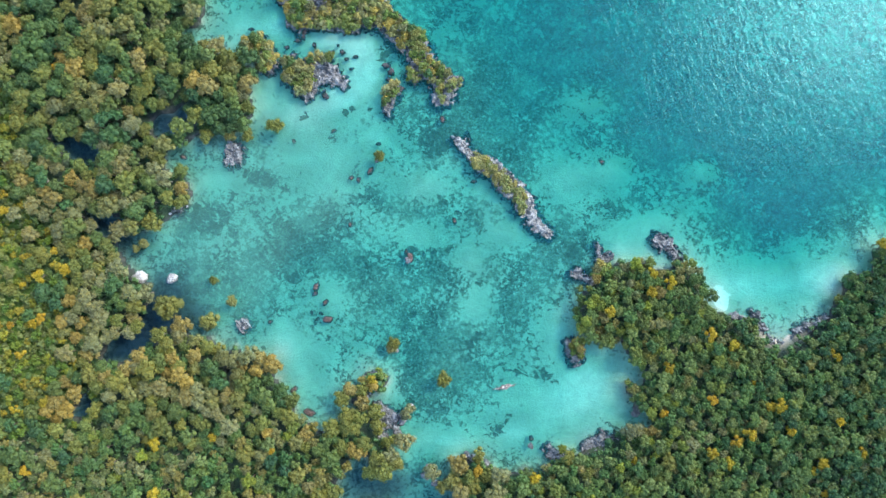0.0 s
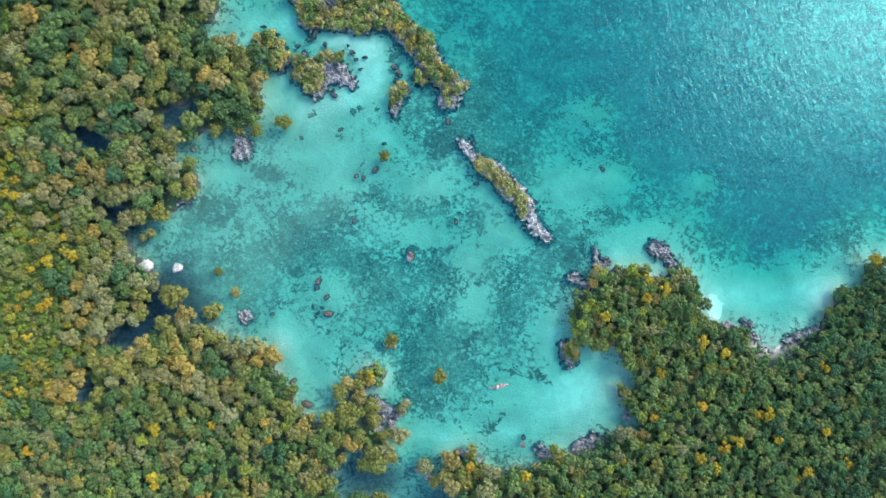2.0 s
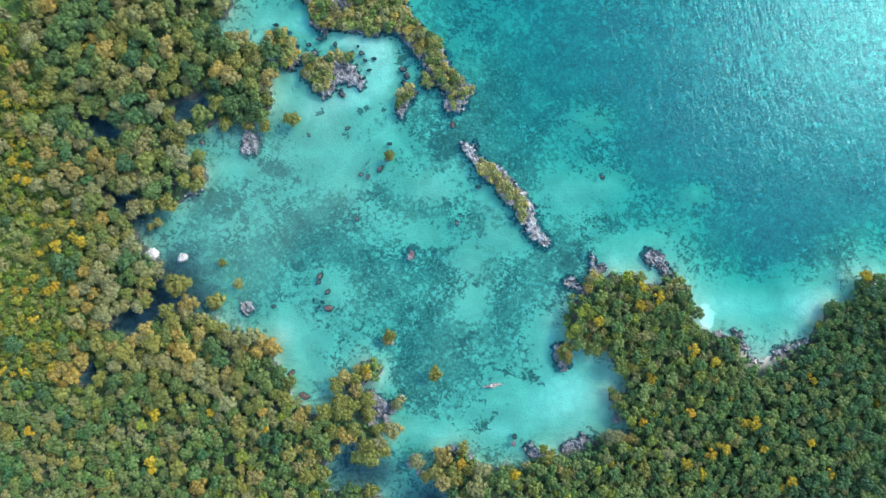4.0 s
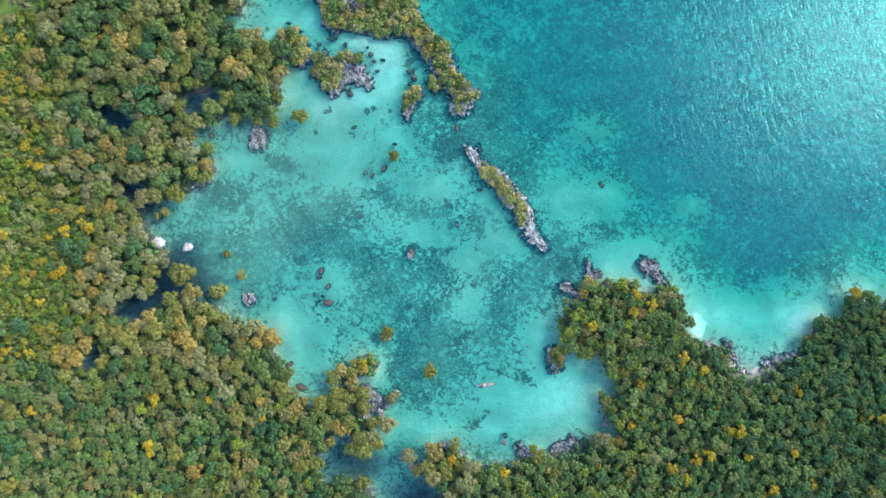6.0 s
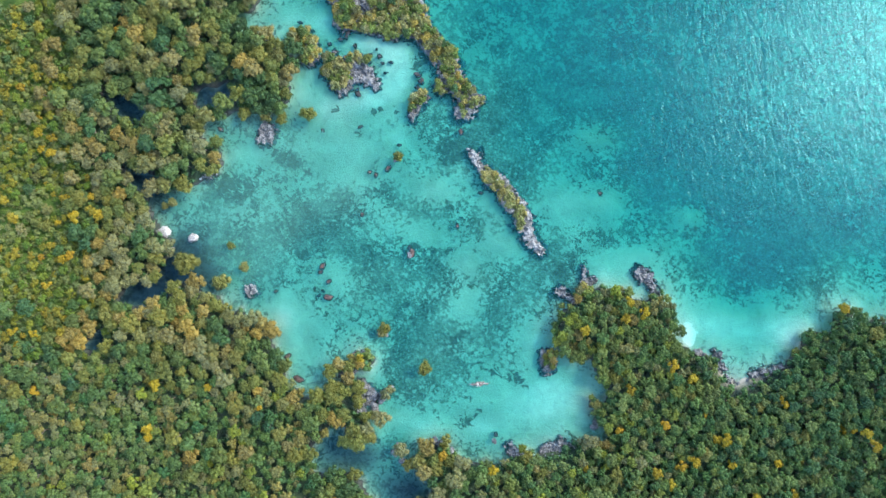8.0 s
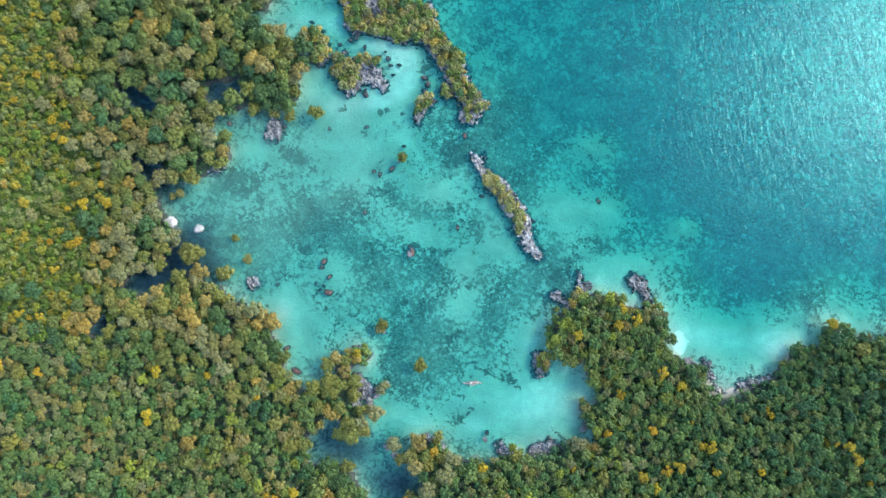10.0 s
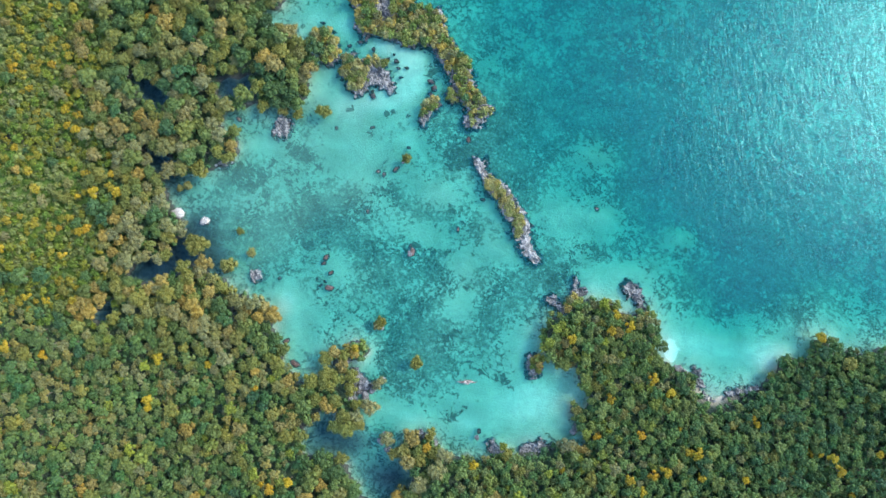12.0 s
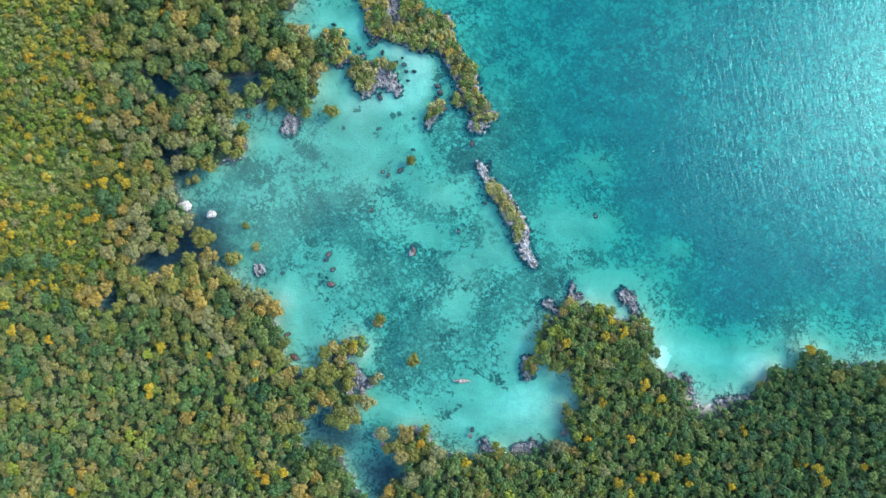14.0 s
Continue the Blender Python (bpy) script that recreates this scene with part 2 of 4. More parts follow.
SPIT = [
    (-32.1, 68.4), (-38.2, 65.4), (-37.6, 56.8), (-35.1, 54.3), (-34.9, 51.1), (-32.8, 49.2), (-30.8, 49.7),
    (-28.5, 50.6), (-25.3, 49.7), (-22.5, 49.3), (-18.4, 50), (-15.2, 49.7), (-13.4, 47.1), (-12.1, 45.5),
    (-10.5, 44.9), (-9.7, 42.8), (-10.2, 40.8), (-9.9, 39.2), (-8.7, 38.8), (-7.2, 39.7), (-5.8, 38.5), (-4.4, 37.1),
    (-5.3, 35.8), (-4.6, 33.9), (-2.8, 33.7), (-1, 34.6), (-0.4, 36.4), (-0.9, 37.3), (1, 37.9), (1.1, 39.3),
    (-0, 40.4), (-1.9, 41.6), (-3.9, 43), (-5.2, 45.7), (-6, 47.2), (-7.2, 49.1), (-10.4, 51), (-13.3, 53.9),
    (-14.6, 55.5), (-15.1, 58.4), (-16.9, 59.8), (-21.6, 58.7), (-25.1, 61.9),
]
ISLETS = [
    [
    (-43.6, 48.3), (-40.1, 48.8), (-38.0, 46.2), (-36.8, 42.9), (-38.1, 40.3), (-40.5, 41.7), (-42.6, 43.9),
],
    [
    (-35.4, 43.1), (-33.9, 44.6), (-32.0, 43.1), (-30.9, 44.4), (-28.0, 44.9), (-25.6, 43.6), (-24.4, 41.6),
    (-22.9, 40.1), (-22.3, 38.0), (-23.2, 37.4), (-24.9, 38.6), (-26.8, 38.6), (-27.9, 37.5), (-29.1, 36.3),
    (-30.8, 35.2), (-32.6, 36.3), (-33.8, 38.1), (-35.9, 39.8),
],
    [
    (-15.2, 33.4), (-14.8, 36.2), (-13.7, 38.3), (-12.1, 38.1), (-11.8, 36.4), (-12.7, 34.6), (-13.9, 32.1),
],
    [
    (21.5, -13.5), (23.3, -12.6), (24.6, -14.4), (24.8, -16.4), (22.8, -17.2), (21.7, -15.7),
],
    [
    (33.2, -21.6), (35.1, -21.2), (37.1, -22.9), (36.6, -25.5), (34.7, -25.1),
],
    [
    (-19.0, -21.0), (-16.3, -19.2), (-14.1, -19.9), (-14.3, -23.0), (-17.0, -24.1), (-18.5, -23.0),
],
]
PONDS = [
    [
    (-83.6, 28.5), (-80.1, 28.9), (-74.0, 27.0), (-72.2, 22.8), (-76.0, 22.1), (-80.7, 24.9),
],
    [
    (-75.7, 12.9), (-69.9, 12.0), (-65.6, 9.7), (-70.2, 6.9), (-73.5, 8.3),
],
    [
    (-70.4, -13.6), (-65.6, -12.2), (-59.4, -12.0), (-62.1, -14.9), (-67.3, -17.9), (-71.5, -17.7),
],
    [
    (-76.4, -24.7), (-72.9, -23.8), (-72.6, -27.1), (-75.1, -29.8), (-77.0, -27.8),
],
    [
    (-62.2, 31.8), (-56.4, 33.9), (-54.0, 30.9), (-59.1, 27.4), (-62.3, 28.6),
],
    [
    (-46.2, -18.9), (-43.5, -18.7), (-42.8, -20.7), (-45.3, -21.4),
],
]
# dark, peaty water
PEAT = [
    (-63.8, -10.3, 5), (-66.6, -14.3, 5), (-68.3, 6.8, 4), (-62.4, 30.0, 4), (-1.1, -46.8, 3),
]
# slate-coloured channel water, half as dark
SLATE = [
    (-20.2, -41.6, 4), (-16.1, -41.7, 4), (-11.9, -41.9, 3), (-6.6, -46.4, 3), (-3.7, -49.5, 3), (-58.2, -2.3, 4),
    (-59.9, -4.5, 3), (-52.3, -8.6, 3), (-55.6, -8.2, 3.5), (-58.1, -8.6, 3.5), (-60.5, -7.0, 3),
]
SILT = [
    (-66.5, 5.1, 7), (-55.0, 9.7, 6), (-58.3, 0.5, 8), (-53.0, 24.7, 6), (-47.4, 38.7, 5), (-39.2, 36.9, 5),
    (-28.1, -28.7, 5), (-10.0, -40.8, 4), (35.8, -19.5, 4), (34.6, -26.1, 4), (-62.7, -8.6, 6), (-30.4, -26.5, 4),
    (-48.8, -12.0, 5), (63.5, -9.6, 4), (60.2, -10.5, 3), (-41.3, 21.2, 6), (-33.2, 25.8, 6), (-43.4, 6.2, 7),
    (62.6, -10.5, 3), (64.8, -10.1, 3), (61.3, -8.5, 3),
    (-45, 11, 11), (-37.6, 20.7, 9), (-47, -1.6, 11), (-27, 15.7, 8), (-33.4, 26.2, 8), (-32, -20.5, 7),
]
# centre, and half widths in metres, of seagrass beds and of bare sand banks; one outer patch is painted shade
WEED_BEDS = [
    (-47.1, -1, 10.3, 5.5), (-30.2, 3, 7.3, 4.8), (-20, 0.6, 7.9, 3.4), (-5.2, 0, 6.1, 6.1), (-0.6, -12.7, 6.7, 5.5),
    (-7.4, -25.7, 3.9, 6.1), (12.4, -5, 4.4, 6.7), (-6.9, 13.1, 4.8, 2.7), (-15.7, 14.4, 2.9, 2.4),
    (4.1, 12.8, 1.9, 4.4), (-27.5, 10.1, 4.8, 3.6), (-35.3, 8.5, 3.6, 4.2), (-53, 10, 3.6, 3),
    (-39.9, 19.1, 3.2, 1.7), (-7.9, -17.3, 4.8, 4.8), (2.3, -20.8, 4.8, 4.2), (-14.3, -5.4, 5.1, 3.6),
]
OUTER_BEDS_AND_SHADE = [
    (17.6, 2.3, 5.5, 4.6), (22.4, 7.4, 4.4, 3.6), (12.3, 26.1, 4.8, 7.3), (5.2, 34, 6.1, 6.7), (10.3, 42, 6.1, 4.8),
    # the patch at (-14.4, 47) paints the shadow behind the spit as weed
    (-5, 26.9, 3.6, 1.9), (-9.2, 32.6, 3.4, 2.7), (-14.4, 47, 2.2, 3.4), (44.1, 34.4, 17, 10.9),
    (64, 28.2, 18.2, 10.9), (52.7, 11, 9.7, 3.6), (70.5, 10.9, 9.7, 3.4), (26, 44.5, 17, 9.7), (32.2, 12.1, 4.8, 1),
    (37.3, 14.9, 4.8, 1), (75.5, 19.9, 10.9, 7.3), (21.2, 7.4, 3.6, 3.2), (23.3, 4.9, 2.9, 2.9),
    (3.3, 27.2, 3.6, 4.8), (9.5, 24, 3.9, 5.5), (-3.8, 27, 3.6, 2.4), (4.7, 32.7, 5.5, 4.8), (-1.7, 30, 3, 2.2),
]
WEED_BLOTS = [
    (-51.3, 10.9, 3.2), (-48.8, 11.2, 2.3), (-52.9, 11.9, 2), (-41.3, 20, 2), (-38.7, 19.3, 1.9), (-42.9, 20.6, 1.3),
    (-35.3, 17.2, 1.2), (-46.1, 15.9, 1.2), (14.8, -19.8, 1.3), (12.1, -19.9, 1.2), (17.3, -20.3, 1.6),
    (19.8, -21.3, 1), (15.8, -14.8, 1.3), (14.1, -13.5, 0.9), (6.6, -31, 1.5), (8.4, -31.4, 1.2), (9.9, -28.8, 1.2),
    (7.5, -26.1, 0.9), (-3.8, 27, 3.2), (-5.5, 26.1, 2.6), (-33.5, -0.5, 2), (-33.2, -4.1, 1.3), (-9, 5.1, 1.3),
    (-4.6, 4.6, 1.3), (-1.6, 5, 1.2), (-6.9, -11.1, 1.3), (2.9, -14.1, 1.3), (4.2, -12.1, 1.2), (4, 33.8, 2.9),
]
SAND_BANKS = [
    (-19.6, 44.1, 5.5, 4.4), (-24.7, 35.3, 6.7, 4.4), (-34.2, 32.3, 6.1, 4.1), (-28, 23.1, 9.1, 6.1),
    (-47.7, 19.4, 4.4, 2.4), (-7.2, 17.6, 4.4, 2.4), (-6.8, 7.4, 4.4, 2.4), (2.4, 3.2, 2.4, 2.9),
    (4.1, -6.7, 2.9, 2.9), (9.6, 8, 4.1, 2.4), (5.7, 17.9, 2.4, 4.4), (-26.9, -3.3, 3.6, 2.9),
    (-31.5, -19.2, 4.8, 5.3), (-35.4, -13.6, 3.6, 3.9), (-16.7, -24.3, 4.4, 2.4), (-8.4, -32.4, 6.1, 2.7),
    (19.2, -25.8, 9.7, 6.7), (26.4, -21.2, 6.7, 6.7), (-21.3, 47.7, 5.5, 3), (-18.5, 40.5, 3.9, 3.6),
    (-28.8, 47.4, 3.6, 2.4), (-23.7, 37.3, 3.6, 2.4), (-37.9, 40.7, 4.1, 4.4), (-36.8, 50.9, 3.6, 3.6),
]
OUTER_BANKS = [
    (19.2, -11.4, 4.1, 4.4), (10.9, -31.9, 6.1, 2.9), (-0.3, -33.8, 4.8, 2.7), (32.4, 4.8, 6.7, 2.4),
    (38.5, 9.2, 7.9, 3.2), (21.6, 19.3, 5.1, 4.4), (31, 21.7, 6.1, 4.1), (49.3, 20.3, 4.4, 2.4),
    (27.1, 34.7, 6.7, 4.1), (54.1, -2.1, 9.7, 4.4), (65.9, -1.7, 9.7, 4.4), (74.6, -0, 5.5, 4.8), (88, 7.1, 3.6, 3),
    (-26.9, 52.1, 7.3, 2.4), (-44.4, 51.3, 6.1, 3), (-16.3, 28.2, 3.6, 2.4),
]
WEED_BLOTS += [
    (-31.1, 32.1, 1.3), (-23.1, 33, 1.2), (-21.4, 33.9, 1), (-18.2, 33.6, 0.9), (-9.1, -8.4, 1.3), (-17.7, 15.7, 1.2),
    (-33.4, 8.1, 1.5), (-36.8, 10.2, 1.3), (-55.9, -0.2, 1.5), (-56.6, -4, 1.7), (-45.3, -5.1, 1.2),
    (-13.9, 47.9, 2.3), (-14.7, 44.7, 1.7), (-10.8, 43.3, 1.5), (23.3, 4.9, 2.9), (-10, -20, 1.5),
    (-10.8, -23.1, 1.2), (28.9, 22.7, 1.2), (-25.5, 27.7, 1), (6.8, -13, 0.9),
]
NORTH_SHALLOWS = [
    (-19.7, 45.3, 7), (-24.4, 49.5, 6), (-39.6, 41.9, 4), (-28.9, 34.2, 5),
]
BEACH, SURF = [
    (63.1, -11.5), (52.1, -4.4),
]

STEP = 0.85
WEST, EAST, SOUTH, NORTH = -150, 150, -115, 115
xs, ys = np.arange(WEST, EAST + STEP, STEP), np.arange(SOUTH, NORTH + STEP, STEP)
GX, GY = np.meshgrid(xs, ys)


def inside_distance(outline, x, y):
    """Distance to an outline, positive inside it."""
    p = np.array(outline)
    q = np.roll(p, -1, 0)
    best, odd = np.full(x.shape, 1e9), np.zeros(x.shape, bool)
    for (ax, ay), (bx, by) in zip(p, q):
        ex, ey = bx - ax, by - ay
        along = np.clip(((x - ax) * ex + (y - ay) * ey) / (ex * ex + ey * ey + 1e-9), 0, 1)
        best = np.minimum(best, np.hypot(x - ax - along * ex, y - ay - along * ey))
        if ay != by:
            odd ^= ((ay > y) != (by > y)) & (x < ax + (y - ay) / (by - ay) * ex)
    return np.where(odd, best, -best)


def smooth(value, low, high):
    s = np.clip((value - low) / (high - low), 0, 1)
    return s * s * (3 - 2 * s)


def rough_field(x, y, scale, seed, octaves=4):
    """Smooth noise about -1 to 1 over arrays, from sums of turned sine waves."""
    rng = np.random.default_rng(seed)
    total, size = np.zeros_like(x), 0.0
    for octave in range(octaves):
        for _ in range(5):
            turn, phase, f = rng.uniform(0, 2 * math.pi), rng.uniform(0, 6.28), 2 ** octave / scale * rng.uniform(0.7, 1.3)
            total += np.sin((x * math.cos(turn) + y * math.sin(turn)) * f * 6.28 + phase) / (octave + 1)
        size += 1.6 / (octave + 1)
    return total / size


def spread(spots, x, y):
    """How strongly round patches cover each place."""
    total = np.zeros_like(x)
    for cx, cy, *r in spots:
        total += np.exp(-((x - cx) / r[0]) ** 2 - ((y - cy) / r[-1]) ** 2)
    return np.clip(total, 0, 1.3)


LANDS = [LAND_NORTHWEST, LAND_WEST, LAND_SOUTH, LAND_EAST] + ISLETS[4:]
WANDER = rough_field(GX, GY, 6.0, 3) * 0.6
land = np.max([inside_distance(o, GX, GY) for o in LANDS], axis=0) + WANDER
pond = np.max([inside_distance(o, GX, GY) for o in PONDS], axis=0) + WANDER
shore = np.minimum(land, -pond)
# the open sea lies north-east of the spit and the islet
seaward = (GX - 10) * 0.76 + (GY - 18) * 0.65
open_sea = smooth(seaward, -6, 45) * smooth(-shore, 0, 22)
banks = spread(SAND_BANKS + OUTER_BANKS, GX, GY)
depth_field = 0.55 + np.clip(-shore, 0, 5) * 0.16 - 0.18 * banks + 2.5 * open_sea * (1 - 0.6 * np.clip(banks, 0, 1)) - 0.5 * spread([(*SURF, 2.2), (BEACH[0], BEACH[1] + 1.0, 2.2)], GX, GY) - 0.32 * spread(NORTH_SHALLOWS, GX, GY) + 0.15 * rough_field(GX, GY, 20, 5)
ground_z = np.where(shore > 0, np.clip(0.1 + shore * 0.22, 0, 1.3) + 0.15 * WANDER, -np.clip(depth_field, 0.2, 9))


peaty = np.clip(np.maximum(smooth(pond, -1.5, 1.0), 0.85 * spread(PEAT, GX, GY) + 0.55 * spread(SLATE, GX, GY)), 0, 1)
weed_field = 0.46 + 0.14 * open_sea + 0.26 * spread(WEED_BEDS, GX, GY) + 0.22 * spread(OUTER_BEDS_AND_SHADE, GX, GY) - 0.46 * banks
beach_field = np.exp(-(((GX - BEACH[0]) / 3.2) ** 2 + ((GY - BEACH[1]) / 2.3) ** 2))


def field(values, x, y):
    """A plan field at one place."""
    i, j = int(round((y - SOUTH) / STEP)), int(round((x - WEST) / STEP))
    return values[min(max(i, 0), len(ys) - 1), min(max(j, 0), len(xs) - 1)]


def mesh_object(name, verts, faces, materials, parent=None, smooth_shaded=False):
    me = bpy.data.meshes.new(name)
    me.from_pydata(verts, [], faces)
    for m in materials:
        me.materials.append(m)
    if smooth_shaded:
        me.polygons.foreach_set("use_smooth", [True] * len(me.polygons))
    ob = new(name, me)
    ob.parent = parent
    return ob


def sheet(name, every, z_of, material, attributes):
    """One sheet: a fine grid over the lagoon that widens to the horizon."""
    far = [200, 300, 500, 900, 1600, 2400]
    cx = np.r_[[WEST - v for v in far[::-1]], xs[::every], [EAST + v for v in far]]
    cy = np.r_[[SOUTH - v for v in far[::-1]], ys[::every], [NORTH + v for v in far]]
    ix = np.clip(np.round((cx - WEST) / STEP).astype(int), 0, len(xs) - 1)
    iy = np.clip(np.round((cy - SOUTH) / STEP).astype(int), 0, len(ys) - 1)
    X, Y = np.meshgrid(cx, cy)
    pick = np.ix_(iy, ix)
    verts = np.stack([X.ravel(), Y.ravel(), z_of[pick].ravel()], 1)
    w, h = len(cx), len(cy)
    a = (np.arange(h - 1)[:, None] * w + np.arange(w - 1)[None]).ravel()
    ob = mesh_object(name, verts.tolist(), np.stack([a, a + 1, a + w + 1, a + w], 1).tolist(), [material], smooth_shaded=True)
    for key, values in attributes.items():
        ob.data.attributes.new(key, "FLOAT", "POINT").data.foreach_set("value", values[pick].ravel().astype(np.float32))
    return ob


band_field = np.clip((-74 - 0.28 * (GY + 10) - GX) / 10, 0, 1) * np.clip((GY + 34) / 14, 0, 1)
surf_field = np.clip(spread([(*SURF, 1.6, 2.4), (SURF[0] + 0.8, SURF[1] - 1.2, 1.2, 1.4)], GX, GY), 0, 1)
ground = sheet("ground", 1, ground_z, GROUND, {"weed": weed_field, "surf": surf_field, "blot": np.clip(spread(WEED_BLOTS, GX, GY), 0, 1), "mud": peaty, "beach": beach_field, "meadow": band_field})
tagged(ground, "pale sand and seagrass seabed rising to forest soil", "ground", kind="structure")
silty = np.clip(spread(SILT, GX, GY), 0, 1) * 0.5
sheltered = 0.06 + 0.94 * smooth(seaward, -6, 38)
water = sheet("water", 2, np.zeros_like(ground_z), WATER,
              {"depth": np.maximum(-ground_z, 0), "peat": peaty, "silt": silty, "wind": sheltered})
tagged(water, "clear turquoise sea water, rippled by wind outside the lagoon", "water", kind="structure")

BARE_STRIP = [
    (-33.3, 64.0), (-30.7, 64.6), (-27.1, 55.8), (-28.1, 52.4), (-30.6, 56.3),
]
# where shrubs grow on the outcrops
SHRUB_ZONES = [
    ISLETS[0],
    [
    (-35.2, 43.0), (-31.9, 43.2), (-29.1, 42.5), (-28.6, 39.5), (-30.3, 36.5), (-32.6, 36.9), (-35.1, 39.5),
],
    [
    (-30.3, 44.5), (-27.9, 44.7), (-25.6, 43.4), (-26.8, 42.7), (-30.0, 43.0),
],
    [
    (-14.3, 38.2), (-12.5, 38.4), (-12.0, 37.0), (-13.4, 35.7), (-14.5, 33.6), (-14.8, 35.9),
],
    [
    (21.4, -13.4), (23.2, -12.6), (24.5, -14.1), (24.1, -15.9), (22.1, -15.7),
],
    [
    (-18.5, -20.5), (-16.3, -19.2), (-14.3, -19.8), (-14.9, -22.0), (-17.4, -22.9),
],
    [
    (26.9, 1.7), (29.4, 2.4), (30.7, 0.8), (29.5, -1.6), (27.1, -1.7),
],
    [
    (42.4, 2.8), (44.2, 3.3), (45.3, 1.7), (45.0, 0.2), (43.1, 0.6),
],
]

# ---- rocks ----
def outcrop(name, outline, height, material, seed, label, cell=0.3, tops=1.0):
    """A limestone outcrop over an outline: steep notched sides and a jagged, pitted top."""
    p = np.array(outline)
    lo, hi = p.min(0) - 1.2, p.max(0) + 1.2
    X, Y = np.meshgrid(np.arange(lo[0], hi[0], cell), np.arange(lo[1], hi[1], cell))
    rng = np.random.default_rng(seed)
    edge = inside_distance(outline, X, Y) + 0.25 + 0.45 * rough_field(X, Y, 3.0, seed) + 0.42 * rough_field(X, Y, 1.1, seed + 1, 3)
    crest = height * (0.55 + 0.30 * rough_field(X, Y, 4.0, seed + 2) + 0.45 * tops * np.abs(rough_field(X, Y, 1.3, seed + 3, 3)))
    crest *= 1 - 0.95 * smooth(rough_field(X, Y, 2.4, seed + 5, 2), 0.30, 0.60)
    Z = -1.2 + (0.72 * np.maximum(crest, 0.15) + 1.2) * smooth(edge, -0.25, 0.45)
    Z += rng.normal(0, 0.05 * height, Z.shape) * (edge > 0)
    keep = edge > -0.7
    index = -np.ones(X.shape, int)
    X, Y = X + rng.uniform(-0.3, 0.3, X.shape) * cell, Y + rng.uniform(-0.3, 0.3, X.shape) * cell
    index[keep] = np.arange(keep.sum())
    quads = np.stack([index[:-1, :-1], index[:-1, 1:], index[1:, 1:], index[1:, :-1]], -1).reshape(-1, 4)
    quads = quads[(quads >= 0).all(1)]
    ob = mesh_object(name, np.stack([X[keep], Y[keep], Z[keep]], 1).tolist(), quads.tolist(), [material])
    return tagged(ob, label, "rock", kind="")


ISLET = [
    (-0.9, 27.4), (0.1, 27.7), (0.7, 26.8), (1.6, 28.2), (2.2, 27.3), (2.4, 25.6), (4.1, 24.5), (5, 23.6),
    (7.1, 23.3), (8.7, 22), (9.9, 20.9), (11.7, 18.7), (13.2, 18.3), (14.2, 16.5), (15.4, 15.5), (15.8, 13.1),
    (16.5, 11.3), (17.9, 9.7), (19.2, 9), (19.6, 7.6), (18.5, 7.1), (16.9, 7.7), (15.4, 8.5), (14, 9.8), (13.6, 11.2),
    (12.2, 12), (11.1, 13.3), (11.3, 14.7), (9.8, 15.3), (8.4, 16.2), (7.5, 17.5), (7.6, 18.8), (6, 19.8),
    (4.2, 20.2), (3.3, 21.7), (2.4, 22.8), (1.5, 24), (0.4, 24.9), (-0.7, 26.2),
]
outcrop("rock_spit", SPIT, 0.9, GREY_ROCK, 40, "long grey coral limestone spit overgrown with shrubs", 0.35)
for k, outline in enumerate(ISLETS[:4]):
    outcrop("limestone_outcrop", outline, 1.1, GREY_ROCK, 50 + 7 * k, "jagged grey limestone outcrop with shrubs in the lagoon", 0.23)
EAST_LEDGES = [
    [
    (22.2, 0.1), (23, 1.2), (24.1, 1.4), (24.9, 0.1), (26.6, -0.4), (28, 0.4),
    (29, -0.5), (26.8, -2), (24.5, -1.3),
],
    [
    (27.3, 5.3), (27.8, 6), (28.6, 5.5), (29, 4.1), (30.2, 4), (31.1, 3.1),
    (30.3, 1.9), (29.4, 0.5), (28.2, 0.9), (27.9, 3.3),
],
    [
    (38.5, 6.8), (39.4, 8), (41.1, 7.8), (42.6, 6.8), (43.8, 5), (44.7, 3.2),
    (43.6, 2.4), (42.3, 3.9), (41, 5.2), (40.3, 4.4), (39.4, 5.5),
],
    [
    (25.1, -32.7), (27.8, -31.3), (31.1, -31.1), (31.3, -33.5), (26.6, -35.1), (24.4, -34.6),
],
    [
    (57.7, -7.1), (59.4, -7.4), (60.7, -10.5), (61.8, -12.1), (63.4, -13.3), (61.3, -14.3), (59.2, -12.2), (58.3, -9.7),
],
    [
    (65.1, -12.0), (66.8, -10.3), (69.6, -8.9), (72.5, -7.8), (73.0, -8.7), (70.4, -10.5), (67.0, -12.3), (65.5, -13.0),
],
]
